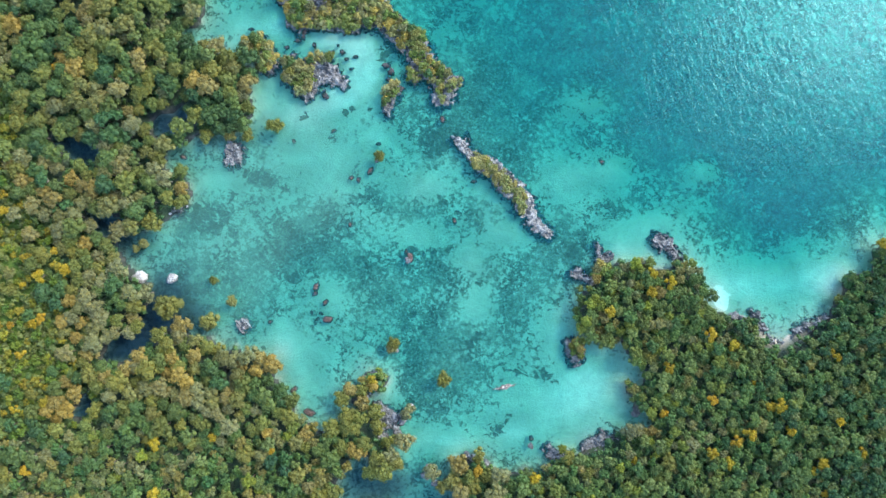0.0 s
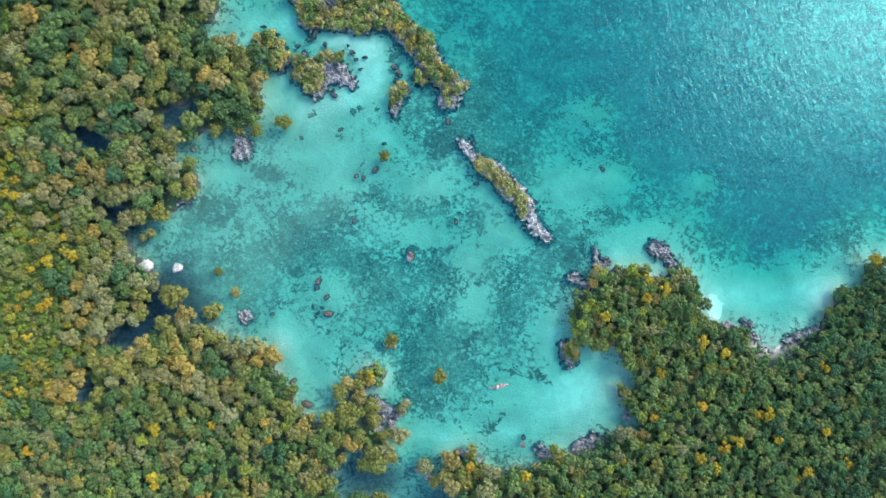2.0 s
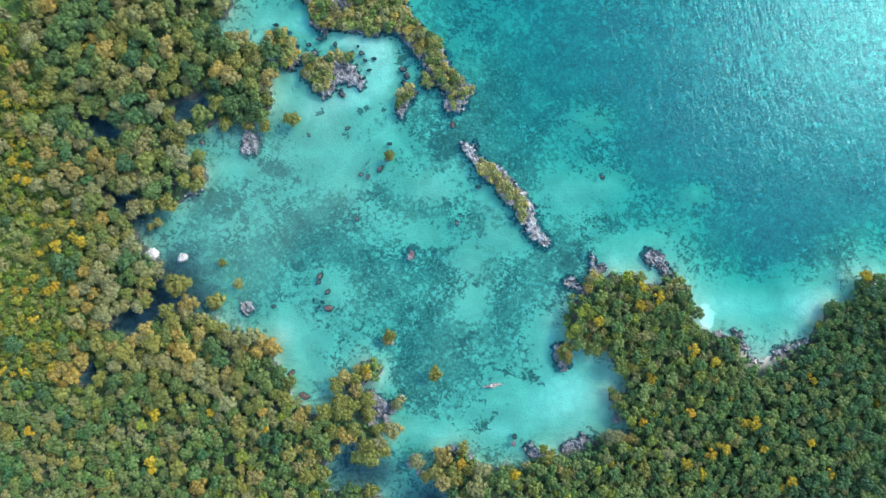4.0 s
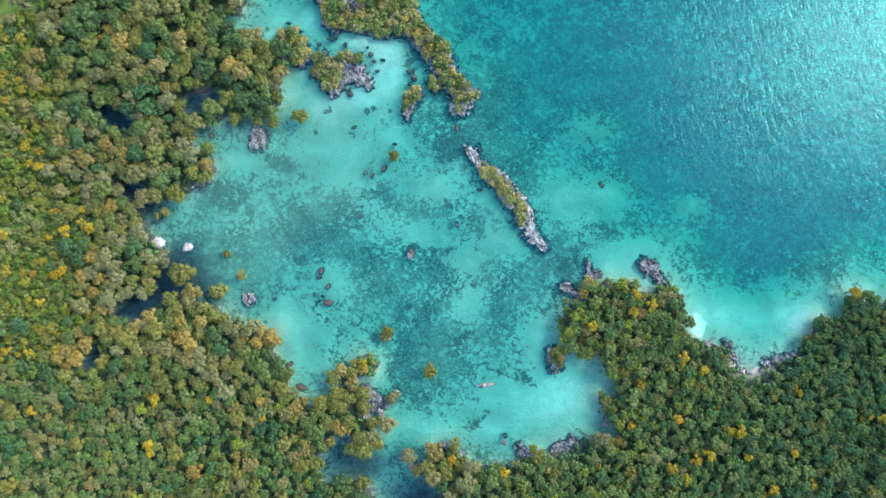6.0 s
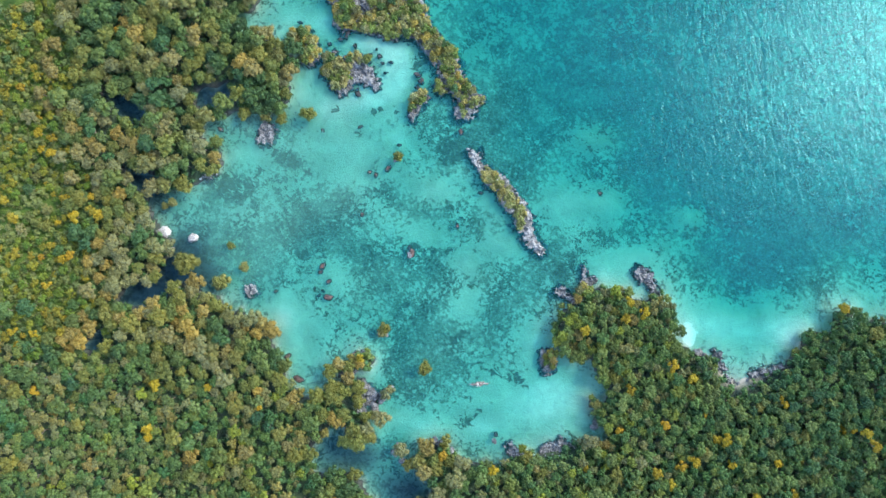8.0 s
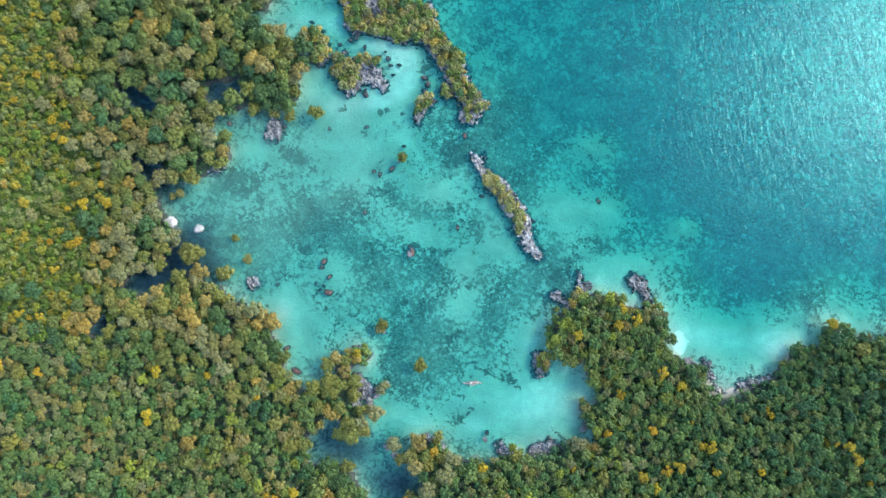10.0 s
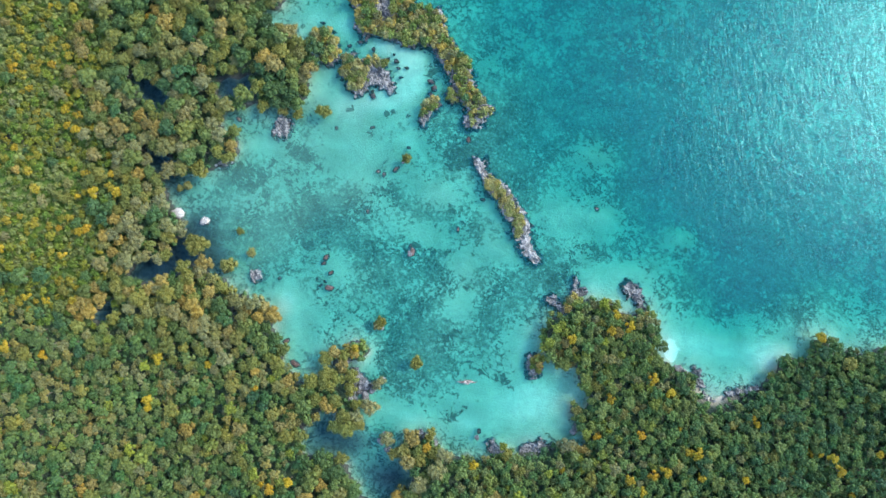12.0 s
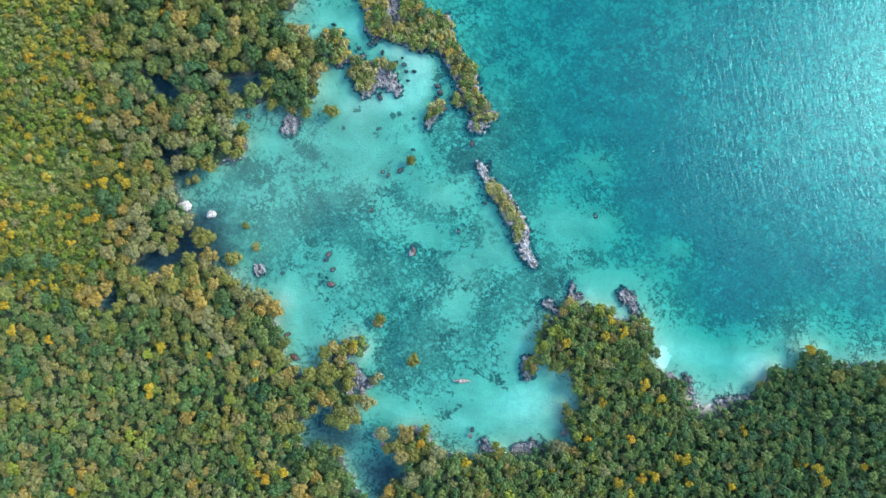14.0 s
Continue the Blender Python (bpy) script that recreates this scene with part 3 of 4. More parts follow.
LAGOON_LEDGES = [
    [
    (-47.6, 25.2), (-46.5, 26.9), (-44.2, 26.6), (-43.4, 24.9), (-44.0, 22.6), (-45.5, 21.7), (-47.2, 22.6),
],
    [
    (17.2, -33.8), (18.5, -33.6), (19.4, -34.9), (21.8, -35.5), (21.1, -36.9), (18.0, -36.4),
],
    [
    (-44.1, -9.2), (-42.5, -9.0), (-41.8, -10.3), (-43.0, -12.2), (-44.1, -11.3),
],
    [
    (-58.3, 12.9), (-57.0, 14.3), (-55.6, 14.2), (-55.8, 12.6), (-57.6, 12.0),
],
    [
    (22.2, -15.7), (24.2, -15.3), (25.0, -16.8), (23.7, -18.4), (22.4, -17.5),
],
    [
    (-18.7, -20.2), (-16.4, -19.6), (-14.1, -20.6), (-14.2, -21.5), (-15.9, -21.5), (-15.9, -23.2), (-17.7, -24.6), (-17.2, -22.9), (-18.7, -22.1),
],
    [
    (-17.2, -26.2), (-15.1, -25.5), (-13.3, -27.1), (-11.2, -27.4),
    (-11.3, -28.9), (-12.7, -30.5), (-14.0, -31.4), (-13.3, -33.7), (-14.3, -35.3), (-15.6, -32.8), (-15.4, -29.8), (-17.1, -28.8),
],
    [
    (-25.9, -30.6), (-24.0, -29.6), (-23.1, -31.2), (-23.8, -33.2), (-25.2, -32.2),
],
    [
    (-46.8, 43.7), (-44.0, 42.0), (-41.9, 39.7), (-43.7, 38.8), (-45.8, 40.6),
],
]
for k, outline in enumerate(EAST_LEDGES + LAGOON_LEDGES):
    outcrop("shore_rock", outline, 1.0, GREY_ROCK, 150 + 7 * k, "dark grey jagged coral limestone ledge at the water's edge", 0.25)
outcrop("rock_islet", ISLET, 1.0, ISLET_ROCK, 11, "long narrow grey coral limestone islet with shrubs on its back")


def boulder_mesh(name, seed, material, rough=0.35):
    """A weathered boulder, flattened and pitted."""
    bm = bmesh.new()
    bmesh.ops.create_icosphere(bm, subdivisions=3, radius=1.0)
    rng = random.Random(seed)
    shift = Vector((rng.uniform(-50, 50), rng.uniform(-50, 50), 0))
    for v in bm.verts:
        d = 1 + rough * noise.fractal(v.co * 1.3 + shift, 0.8, 2.0, 4) + 0.7 * rough * noise.noise(v.co * 3.5 + shift) + 0.4 * rough * noise.noise(v.co * 8 + shift)
        v.co = Vector((v.co.x * d, v.co.y * d * 0.8, v.co.z * d * 0.6))
    me = bpy.data.meshes.new(name)
    bm.to_mesh(me)
    bm.free()
    me.materials.append(material)
    me.polygons.foreach_set("use_smooth", [True] * len(me.polygons))
    return me


DARK_BOULDERS = [boulder_mesh("rock", s, DARK_ROCK, 0.5) for s in range(40, 44)]
GREY_BOULDERS = [boulder_mesh("rock", s, GREY_ROCK, 0.5) for s in range(5)]
PALE_BOULDERS = [boulder_mesh("boulder", s, PALE_ROCK, 0.3) for s in range(20, 22)]
RUSTY_BOULDERS = [boulder_mesh("rock", s, RUSTY_ROCK, 0.28) for s in range(30, 34)]


def boulder(meshes, x, y, r, z, label, group="", tall=1.0, turn=None, longer=1.0):
    me = random.choice(meshes)
    ob = new(me.name.split(".")[0], me)
    ob.location, ob.rotation_euler = (x, y, z), (0, 0, random.uniform(0, 6.28) if turn is None else turn)
    ob.scale = (r * longer, r, r * tall)
    return tagged(ob, label, "rock", group)


random.seed(4)
for x, y, r in [
    (-64.3, -0.9, 1.6), (-57.6, -1.0, 1.2), (-58.3, 12.1, 0.35),
]:
    boulder(PALE_BOULDERS, x, y, r, 0.25, "bleached white limestone boulder in the shallows", "white boulders", 1.0, 0.4)
for x, y, r in [
    (-17.6, 20.8, 0.7), (-21.5, 19.4, 0.6), (-20.0, 19.0, 0.6), (-9.5, 3.3, 0.9), (-10.3, 4.4, 0.5),
    (-0.6, 10.7, 0.55), (-21.6, 9.9, 0.6), (-25.2, 29.0, 0.5), (-16.0, 26.3, 0.45), (-3.0, 31.3, 0.8),
    (3.3, 18.6, 0.5), (-33.3, 27.0, 0.5), (-55.9, 23.8, 0.7), (-28.4, -2.6, 0.8), (-28.6, -4.0, 0.6),
    (-26.0, -9.2, 0.9), (-26.5, -5.8, 0.6), (-27.4, -8.0, 0.4), (-29.3, -7.8, 0.4), (-28.1, -9.1, 0.45),
    (-37.7, -9.7, 0.5), (14.6, -32.5, 0.6), (-32.7, -23.2, 0.7), (-29.5, -27.7, 0.9), (29.0, 22.5, 0.6),
]:
    boulder(RUSTY_BOULDERS, x, y, r, -0.2, "dark brown weed-grown rock awash in the lagoon", "sunken rocks", 0.65, None, random.uniform(1.0, 1.5))
for x, y, r in [
    (-32.6, 47.7, 0.6), (-31.6, 48.4, 0.7), (-29.3, 46.8, 0.6), (-29.7, 43.0, 0.5), (-26.7, 43.9, 0.6),
    (-23.5, 45.3, 0.7), (-22.6, 43.8, 0.5), (-20.7, 44.3, 0.5), (-25.6, 45.3, 0.6), (-24.4, 46.7, 0.4),
    (-21.6, 41.8, 0.4), (-14.4, 42.4, 0.8), (-13.5, 41.0, 0.9), (-14.0, 39.6, 0.7), (-11.9, 37.6, 1),
    (-14.6, 33.2, 0.9), (-33.5, 45.0, 0.6), (-31.2, 49.6, 0.8), (-26.9, 36.2, 0.8), (-34.9, 46.3, 0.6),
    (-42.3, 50.2, 0.5),
]:
    boulder(DARK_BOULDERS, x, y, r * 0.85, -0.2, "dark pitted limestone rock awash in the shallows", "shallow rocks", 0.8, None, random.uniform(0.9, 1.5))
for x, y, r in [
    (35.6, -26.3, 1), (35.1, -27.4, 0.8), (54.6, -8.3, 1), (56.3, -9.0, 1), (14.5, -33.9, 0.6), (-34.9, -22.9, 0.6),
    (-12.2, -30.8, 0.9), (-10.9, -28.8, 1), (-12.5, -28.6, 1), (-11.6, -31.9, 0.8), (-5.5, -38.4, 1),
    (-6.4, -39.8, 0.8), (-4.4, -41.3, 0.8), (-13.4, -28.0, 0.9), (-9.3, -26.5, 0.8), (-19.0, -24.2, 0.8),
    (5.6, -37.5, 0.8), (3.4, -36.4, 0.9), (1.8, -35.7, 0.8),
]:
    boulder(GREY_BOULDERS, x, y, r, 0.2, "grey jagged coral limestone rock at the shore", "shore rocks", 1.2)



def driftwood(x, y, turn):
    """A weathered log, thick in the middle, with short broken branches, half sunk in the sand."""
    rng = random.Random(8)

    def limb(bm, points, radii, rough):
        rings = []
        for p, q in zip(points, radii):
            rings.append([bm.verts.new((p[0], p[1] + q * rng.uniform(1 - rough, 1 + rough) * math.cos(a), p[2] + 0.7 * q * rng.uniform(1 - rough, 1 + rough) * math.sin(a)))
                          for a in (k * math.pi / 4 for k in range(8))])
        for u, v in zip(rings, rings[1:]):
            for k in range(8):
                bm.faces.new((u[k], u[(k + 1) % 8], v[(k + 1) % 8], v[k]))
        bm.faces.new(rings[0][::-1])
        bm.faces.new(rings[-1])

    log = new("driftwood")
    log.empty_display_size = 0.3
    log.matrix_basis = pose(x, y, 0.0, 0, 0, turn)
    n = Nodes("weathered_wood")
    grain = n.mix(n.step(n.noise(2.2, 6.0, 0.7), 0.42, 0.60), rgb(0.050, 0.040, 0.032), rgb(0.36, 0.33, 0.29))
    wood = n.done(n.principled(Base_Color=grain, Roughness=0.9, Normal=n.bump(n.noise(6.0, 5.0), 0.1)))
    pieces = [("trunk", [(-2.4 + 0.4 * k, 0.10 * math.sin(k * 1.7), 0.0) for k in range(13)],
               [0.04, 0.10, 0.16, 0.26, 0.36, 0.42, 0.46, 0.42, 0.34, 0.24, 0.15, 0.08, 0.03], 0.35)]
    for bx, by, dx, dy in ((-1.2, 0.2, -0.5, 0.4), (-0.4, -0.3, -0.35, -0.45), (0.7, 0.3, 0.45, 0.3), (1.3, -0.1, 0.6, -0.2)):
        pieces.append(("branch", [(bx + dx * k / 3, by + dy * k / 3, 0.08 + 0.05 * k) for k in range(4)], [0.12, 0.09, 0.06, 0.03], 0.3))
    for name, points, radii, rough in pieces:
        bm = bmesh.new()
        limb(bm, points, radii, rough)
        me = bpy.data.meshes.new(name)
        bm.to_mesh(me)
        bm.free()
        me.materials.append(wood)
        new(name, me).parent = log
    return tagged(log, "weathered grey-brown driftwood log lying in the shallows", "driftwood")


for x, y in [
    (9.4, -22.4),
]:
    driftwood(x, y, 14)
for x, y, r in [
    (-9.9, 2.8, 0.7), (-16.2, 23.0, 0.55), (-13.5, -15.0, 0.7), (-12.1, -15.2, 0.6), (-9.9, 2.4, 0.45),
]:
    boulder(GREY_BOULDERS, x, y, r, -0.1, "small pale limestone rock breaking the surface", "pale rocks", 0.8)

# ---- trees ----
def crown_arrays(rng, radius, height, lobes, lobe_radius, leaves, leaf):
    """A crown of leafy lobes in a loose dome: small bent sprays of leaves over each, and a dark inner mass."""
    verts, faces = [], []
    for k in range(lobes):
        out = radius * math.sqrt((k + 0.35) / lobes) * rng.uniform(0.7, 1.05)
        turn = k * 2.4 + rng.uniform(-0.5, 0.5)
        r = lobe_radius * rng.uniform(0.75, 1.25)
        c = np.array([out * math.cos(turn), out * math.sin(turn), height - r - (out / radius) ** 2 * radius * 0.55 + rng.uniform(-0.3, 0.3)])
        d = rng.normal(size=(leaves, 3))
        d[:, 2] = np.abs(d[:, 2]) * 1.1 - 0.35
        d /= np.linalg.norm(d, axis=1)[:, None]
        centre = c + d * r * rng.uniform(0.8, 1.12, (leaves, 1)) * [1, 1, 0.85]
        facing = d + rng.normal(0, 0.42, (leaves, 3))
        facing /= np.linalg.norm(facing, axis=1)[:, None]
        side = np.cross(facing, rng.normal(size=(leaves, 3)))
        side /= np.linalg.norm(side, axis=1)[:, None]
        ahead = np.cross(facing, side)
        size = leaf * rng.uniform(0.6, 1.25, (leaves, 1))
        base = len(verts)
        four = np.stack([centre - side * size * 0.5, centre - ahead * size * 0.28, centre + side * size * 0.5, centre + ahead * size * 0.28], 1)
        four[:, 1::2] += (facing * size * 0.12)[:, None]
        verts += four.reshape(-1, 3).tolist()
        faces += [(base + 4 * i, base + 4 * i + 1, base + 4 * i + 2, base + 4 * i + 3) for i in range(leaves)]
        base = len(verts)
        q = r * 0.84
        verts += [(c[0] + q * math.cos(a), c[1] + q * math.sin(a), c[2] - q * 0.2) for a in np.arange(6) * math.pi / 3 + turn]
        verts += [(c[0], c[1], c[2] + q * 0.8), (c[0], c[1], c[2] - q * 0.8)]
        faces += [(base + i, base + (i + 1) % 6, base + 6) for i in range(6)] + [(base + (i + 1) % 6, base + i, base + 7) for i in range(6)]
    return np.array(verts), faces


def limb_arrays(rng, radius, height, limbs):
    """A tapered trunk that forks into limbs, five-sided."""
    verts, faces = [], []

    def tube(a, b, ra, rb):
        a, b = np.array(a, float), np.array(b, float)
        axis = (b - a) / np.linalg.norm(b - a)
        u = np.cross(axis, (1, 0.3, 0))
        u /= np.linalg.norm(u)
        v = np.cross(axis, u)
        base = len(verts)
        for point, r in ((a, ra), (b, rb)):
            verts.extend((point + r * (u * math.cos(t) + v * math.sin(t))).tolist() for t in np.arange(5) * 2 * math.pi / 5)
        faces.extend((base + i, base + (i + 1) % 5, base + 5 + (i + 1) % 5, base + 5 + i) for i in range(5))

    fork = height * 0.45
    tube((0, 0, -0.4), (0.05, 0, fork), 0.16 * radius / 1.6, 0.10 * radius / 1.6)
    for k in range(limbs):
        t = k * 6.28 / limbs + rng.uniform(-0.4, 0.4)
        tube((0.05, 0, fork * rng.uniform(0.7, 1.0)), (radius * 0.65 * math.cos(t), radius * 0.65 * math.sin(t), height * rng.uniform(0.68, 0.8)), 0.08, 0.03)
    return np.array(verts), faces


SPECIES = {  # radius, height, lobes, lobe radius, leaves a lobe, leaf size
    "mangrove_tree": (1.72, 4.4, 13, 0.66, 33, 0.45),
    "broadleaf_tree": (1.32, 4.4, 9, 0.56, 23, 0.46),
    "thicket_tree": (1.05, 3.5, 7, 0.50, 19, 0.45),
    "scrub_tree": (1.1, 3.0, 7, 0.50, 22, 0.43),
    "golden_tree": (1.2, 4.4, 8, 0.54, 36, 0.40),
    "shrub": (0.85, 1.3, 7, 0.40, 28, 0.32),
}
VARIANTS = {}
for kind, (R, H, lobes, lr, leaves, leaf) in SPECIES.items():
    VARIANTS[kind] = []
    for seed in range(6):
        rng = np.random.default_rng(100 + seed)
        cv, cf = crown_arrays(rng, R * rng.uniform(0.9, 1.1), H, lobes, lr, leaves, leaf)
        tv, tf = limb_arrays(rng, R, H, 4)
        meshes = []
        for part_name, v, f, m in (("crown", cv, cf, LEAF_SINGLE), ("trunk", tv, tf, BARK)):
            me = bpy.data.meshes.new(part_name)
            me.from_pydata(v.tolist(), [], f)
            me.materials.append(m)
            meshes.append(me)
        VARIANTS[kind].append((meshes, (cv, cf), (tv, tf)))

LABELS = {
    "mangrove_tree": ("olive mangrove tree with a lumpy rounded crown", "tree", "mangroves round the lagoon"),
    "broadleaf_tree": ("dense green broadleaf tree of the coastal forest", "tree", "coastal forest trees"),
    "thicket_tree": ("small olive green tree of the low thicket", "tree", "thicket trees"),
    "scrub_tree": ("small yellow-green tree of the scrub behind the mangroves", "tree", "scrub trees"),
    "golden_tree": ("tree with bright golden yellow leaves", "tree", "golden trees"),
    "shrub": ("low green shrub growing on coral rock", "shrub", "shrubs on the rocks"),
}
PALETTES = {
    "mangrove_tree": [(0.033, 0.092, 0.036), (0.061, 0.122, 0.036), (0.104, 0.142, 0.036), (0.143, 0.148, 0.030), (0.152, 0.168, 0.080), (0.237, 0.182, 0.042)],
    "broadleaf_tree": [(0.022, 0.074, 0.034), (0.038, 0.104, 0.036), (0.074, 0.138, 0.036), (0.108, 0.154, 0.048), (0.142, 0.184, 0.020)],
    "thicket_tree": [(0.022, 0.088, 0.032), (0.040, 0.118, 0.034), (0.071, 0.140, 0.036), (0.100, 0.142, 0.048), (0.132, 0.150, 0.066), (0.160, 0.152, 0.042)],
    "scrub_tree": [(0.054, 0.118, 0.018), (0.089, 0.152, 0.017), (0.132, 0.172, 0.017), (0.177, 0.182, 0.019), (0.221, 0.188, 0.018)],
    "golden_tree": [(0.310, 0.235, 0.010), (0.265, 0.220, 0.014), (0.315, 0.205, 0.012)],
    "shrub": [(0.090, 0.175, 0.036), (0.160, 0.215, 0.055), (0.245, 0.255, 0.115), (0.300, 0.245, 0.050)],
}
planted = []  # kind, x, y, ground height, scale, turn, variant, leaf colour


def leaf_colour(kind, tone):
    """A colour along the kind's palette, with a little chance."""
    row = PALETTES[kind]
    at = min(max(tone, 0), 0.999) * (len(row) - 1)
    i = int(at)
    f = at - i
    shade = random.uniform(0.8, 1.2)
    return tuple((row[i][c] * (1 - f) + row[i + 1][c] * f) * shade for c in range(3))


def plant(kind, x, y, scale, tone=None, z=None):
    base = max(field(ground_z, x, y), -0.5) if z is None else z
    tone = random.random() if tone is None else tone
    planted.append((kind, x, y, base, scale, random.uniform(0, 6.28), random.randrange(6), leaf_colour(kind, tone)))


def built_in_full(x, y):
    """The stretch of coast that is built tree by tree."""
    x, y = x + 2, y - 5.5
    u, v = x * 0.964 + y * 0.267, y * 0.964 - x * 0.267
    return (abs(u) < 109 and abs(v) < 64) or (abs(x) < 94 and abs(y) < 56)


def west_band(x, y):
    """0 in the mangrove belt, 1 in the yellow-green scrub behind it."""
    return min(max((-74 - 0.28 * (y + 10) - x) / 10, 0), 1) * min(max((y + 34) / 14, 0), 1)


# grassy clearings in the western scrub
CLEARINGS = [
    (-97.4, -5.5, 4.5), (-90.8, 1, 4.5), (-105.3, 40.4, 4.5), (-104.1, -4, 4.5), (-103.1, -16.3, 4.5), (-113.9, 23, 4.5), (-111.5, 29.4, 4.5),
]
clearing = np.clip(spread(CLEARINGS, GX, GY), 0, 1)
tone_field = rough_field(GX, GY, 16.0, 21)


def on_ledge(x, y):
    """On the bare rock of the eastern shore."""
    here = np.array([x]), np.array([y])
    return x < 72 and max(float(inside_distance(o, *here)[0]) for o in EAST_LEDGES) > -0.7


class Spacing:
    """Keeps plants apart."""

    def __init__(self, cell=2.0):
        self.cell, self.cells = cell, {}

    def free(self, x, y, d):
        i, j = int(x // self.cell), int(y // self.cell)
        for a in range(i - 2, i + 3):
            for b in range(j - 2, j + 3):
                for px, py, pd in self.cells.get((a, b), ()):
                    if (px - x) ** 2 + (py - y) ** 2 < ((d + pd) / 2) ** 2:
                        return False
        self.cells.setdefault((i, j), []).append((x, y, d))
        return True


random.seed(7)
spacing = Spacing()
for x, y in ((-64.3, -0.9), (-65.0, -0.2), (-63.6, -1.8), (-57.6, -1.0), (-58.3, 12.1), (-57.0, 13.2), (-45.1, 24.5), (SURF[0] - 0.8, SURF[1] - 1.5), (BEACH[0], BEACH[1]), (BEACH[0] - 1.5, BEACH[1] + 1.5)):
    spacing.free(x, y, 3.2)
# single plants that stand in the water
for x, y, s in [
    (-56.8, -6.3, 1.15), (-57.9, -7.2, 0.8), (-49.0, -9.3, 0.8), (-49.6, -10.3, 0.55), (-45.1, -5.5, 0.5),
    (-48.8, -1.3, 0.42), (-63.1, 6.0, 0.5), (-36.6, 29.6, 0.75), (-42.2, 27.9, 0.6), (-45.9, 27.9, 0.6),
    (-12.6, -13.6, 0.62), (-13.1, -14.7, 0.5), (-2.7, -20.7, 0.7), (-15.6, 23.6, 0.55), (-64.8, 5.0, 0.4),
    (22.6, -14.1, 0.42), (23.8, -13.2, 0.36), (24.2, -16.0, 0.36), (34.5, -22.6, 0.55),
]:
    spacing.free(x, y, 1.5)
    tone = random.uniform(0.4, 0.95)
    plant("mangrove_tree", x, y, s * 1.15, tone, -0.45)
    plant("mangrove_tree", x + 0.3 * s, y - 0.2 * s, s * 0.95, tone, -0.35)
# mangroves that stand out along the shore, by the colour of their crowns
ORANGE_CROWNS = [
    (-95.2, 35.6, 0.77), (-93.4, 36.4, 0.85), (-94.3, 31.6, 0.81), (-92.8, 30, 0.86), (-94.8, 24.9, 0.86),
    (-92.4, 22.7, 0.74), (-89.6, 21.8, 0.72), (-86.1, 18.4, 0.91), (-82, 16.1, 0.78), (-74.5, 17.4, 0.77),
    (-71.9, 16.9, 0.95), (-54.7, 17, 0.83), (-73.8, 6, 0.91), (-76.1, -5.2, 0.83), (-77.1, -9.5, 0.87),
    (-74.8, -12.7, 0.75), (-72.5, -15.7, 0.87), (-62.4, -16.2, 0.92), (-51.3, -16.1, 0.84), (-68.8, -20.2, 0.89),
    (-64.8, -18.7, 0.87), (-77.1, -21.4, 0.73), (-75, -23.5, 0.89), (-78.9, -25.1, 0.86), (-80.5, -26.9, 0.79),
    (-42, -17.7, 0.73), (-38.6, -16.7, 0.92), (-21, -22.6, 0.83), (-18.6, -25.2, 0.89), (-19.5, -34.3, 0.92),
]
TAN_CROWNS = [
    (-82, 22.4, 0.96), (-86, 23, 1.03), (-96.4, 19.5, 0.87), (-75.9, 11.5, 0.99), (-73.3, 9.4, 0.88),
    (-66.4, 21.2, 1.03), (-57.9, 18.6, 1.01), (-71.2, 3.6, 0.78), (-72.4, -0.1, 0.79), (-69.8, -1.6, 0.82),
    (-63.9, -3.9, 1.04), (-61.5, -3.8, 0.88), (-70.8, -7.1, 0.94), (-68.8, -12.3, 0.84), (-67.7, -23.7, 0.9),
    (-54.8, -12.3, 0.87), (-43.9, -16.8, 0.86), (-39.8, -16, 0.93), (-4.9, -38.1, 0.93), (-10.3, -32.3, 1.02),
    (-12.9, -35, 0.95), (-72, 29.7, 1.03), (-79.9, 33.1, 1.01), (-64.6, 29.4, 1.05), (-69.5, 25.1, 0.95),
    (-9.8, -26.9, 0.8), (32.8, -22.5, 1.01), (34.7, -24, 1.04), (33.7, -29.9, 1.02),
]
OLIVE_CROWNS = [
    (-61.3, 24, 0.89), (-59.4, 23, 0.93), (-63.3, -10.4, 0.8), (-58.5, -12.1, 0.96), (-56.4, -14.2, 0.89),
    (-49.1, -14.5, 0.82), (-47.5, -14.9, 0.77), (-20.7, -29.7, 0.96), (-21.5, -27.7, 1), (-18.9, -27.9, 0.77),
    (-15.8, -26.7, 0.95), (-15.4, -29.7, 0.85), (-13.2, -32.5, 0.79), (-22.5, -33.5, 0.82), (-15.5, -35.6, 0.94),
    (-12.1, -36.7, 0.97), (-2.7, -41.2, 0.76), (-0.9, -39.8, 0.9), (-18.6, -22.9, 0.76), (-22.6, -24.4, 0.93),
    (-57.6, 15, 0.83), (-63.6, -6.2, 0.97), (-21.6, -32.1, 1), (-17.9, -32.7, 0.88), (-16.8, -27.9, 1),
]
for spots, low, high in ((ORANGE_CROWNS, 0.9, 1.0), (TAN_CROWNS, 0.74, 0.86), (OLIVE_CROWNS, 0.5, 0.66)):
    for x, y, s in spots:
        if spacing.free(x, y, 1.9 * s):
            plant("mangrove_tree", x, y, s, random.uniform(low, high), max(field(ground_z, x, y), -0.2))
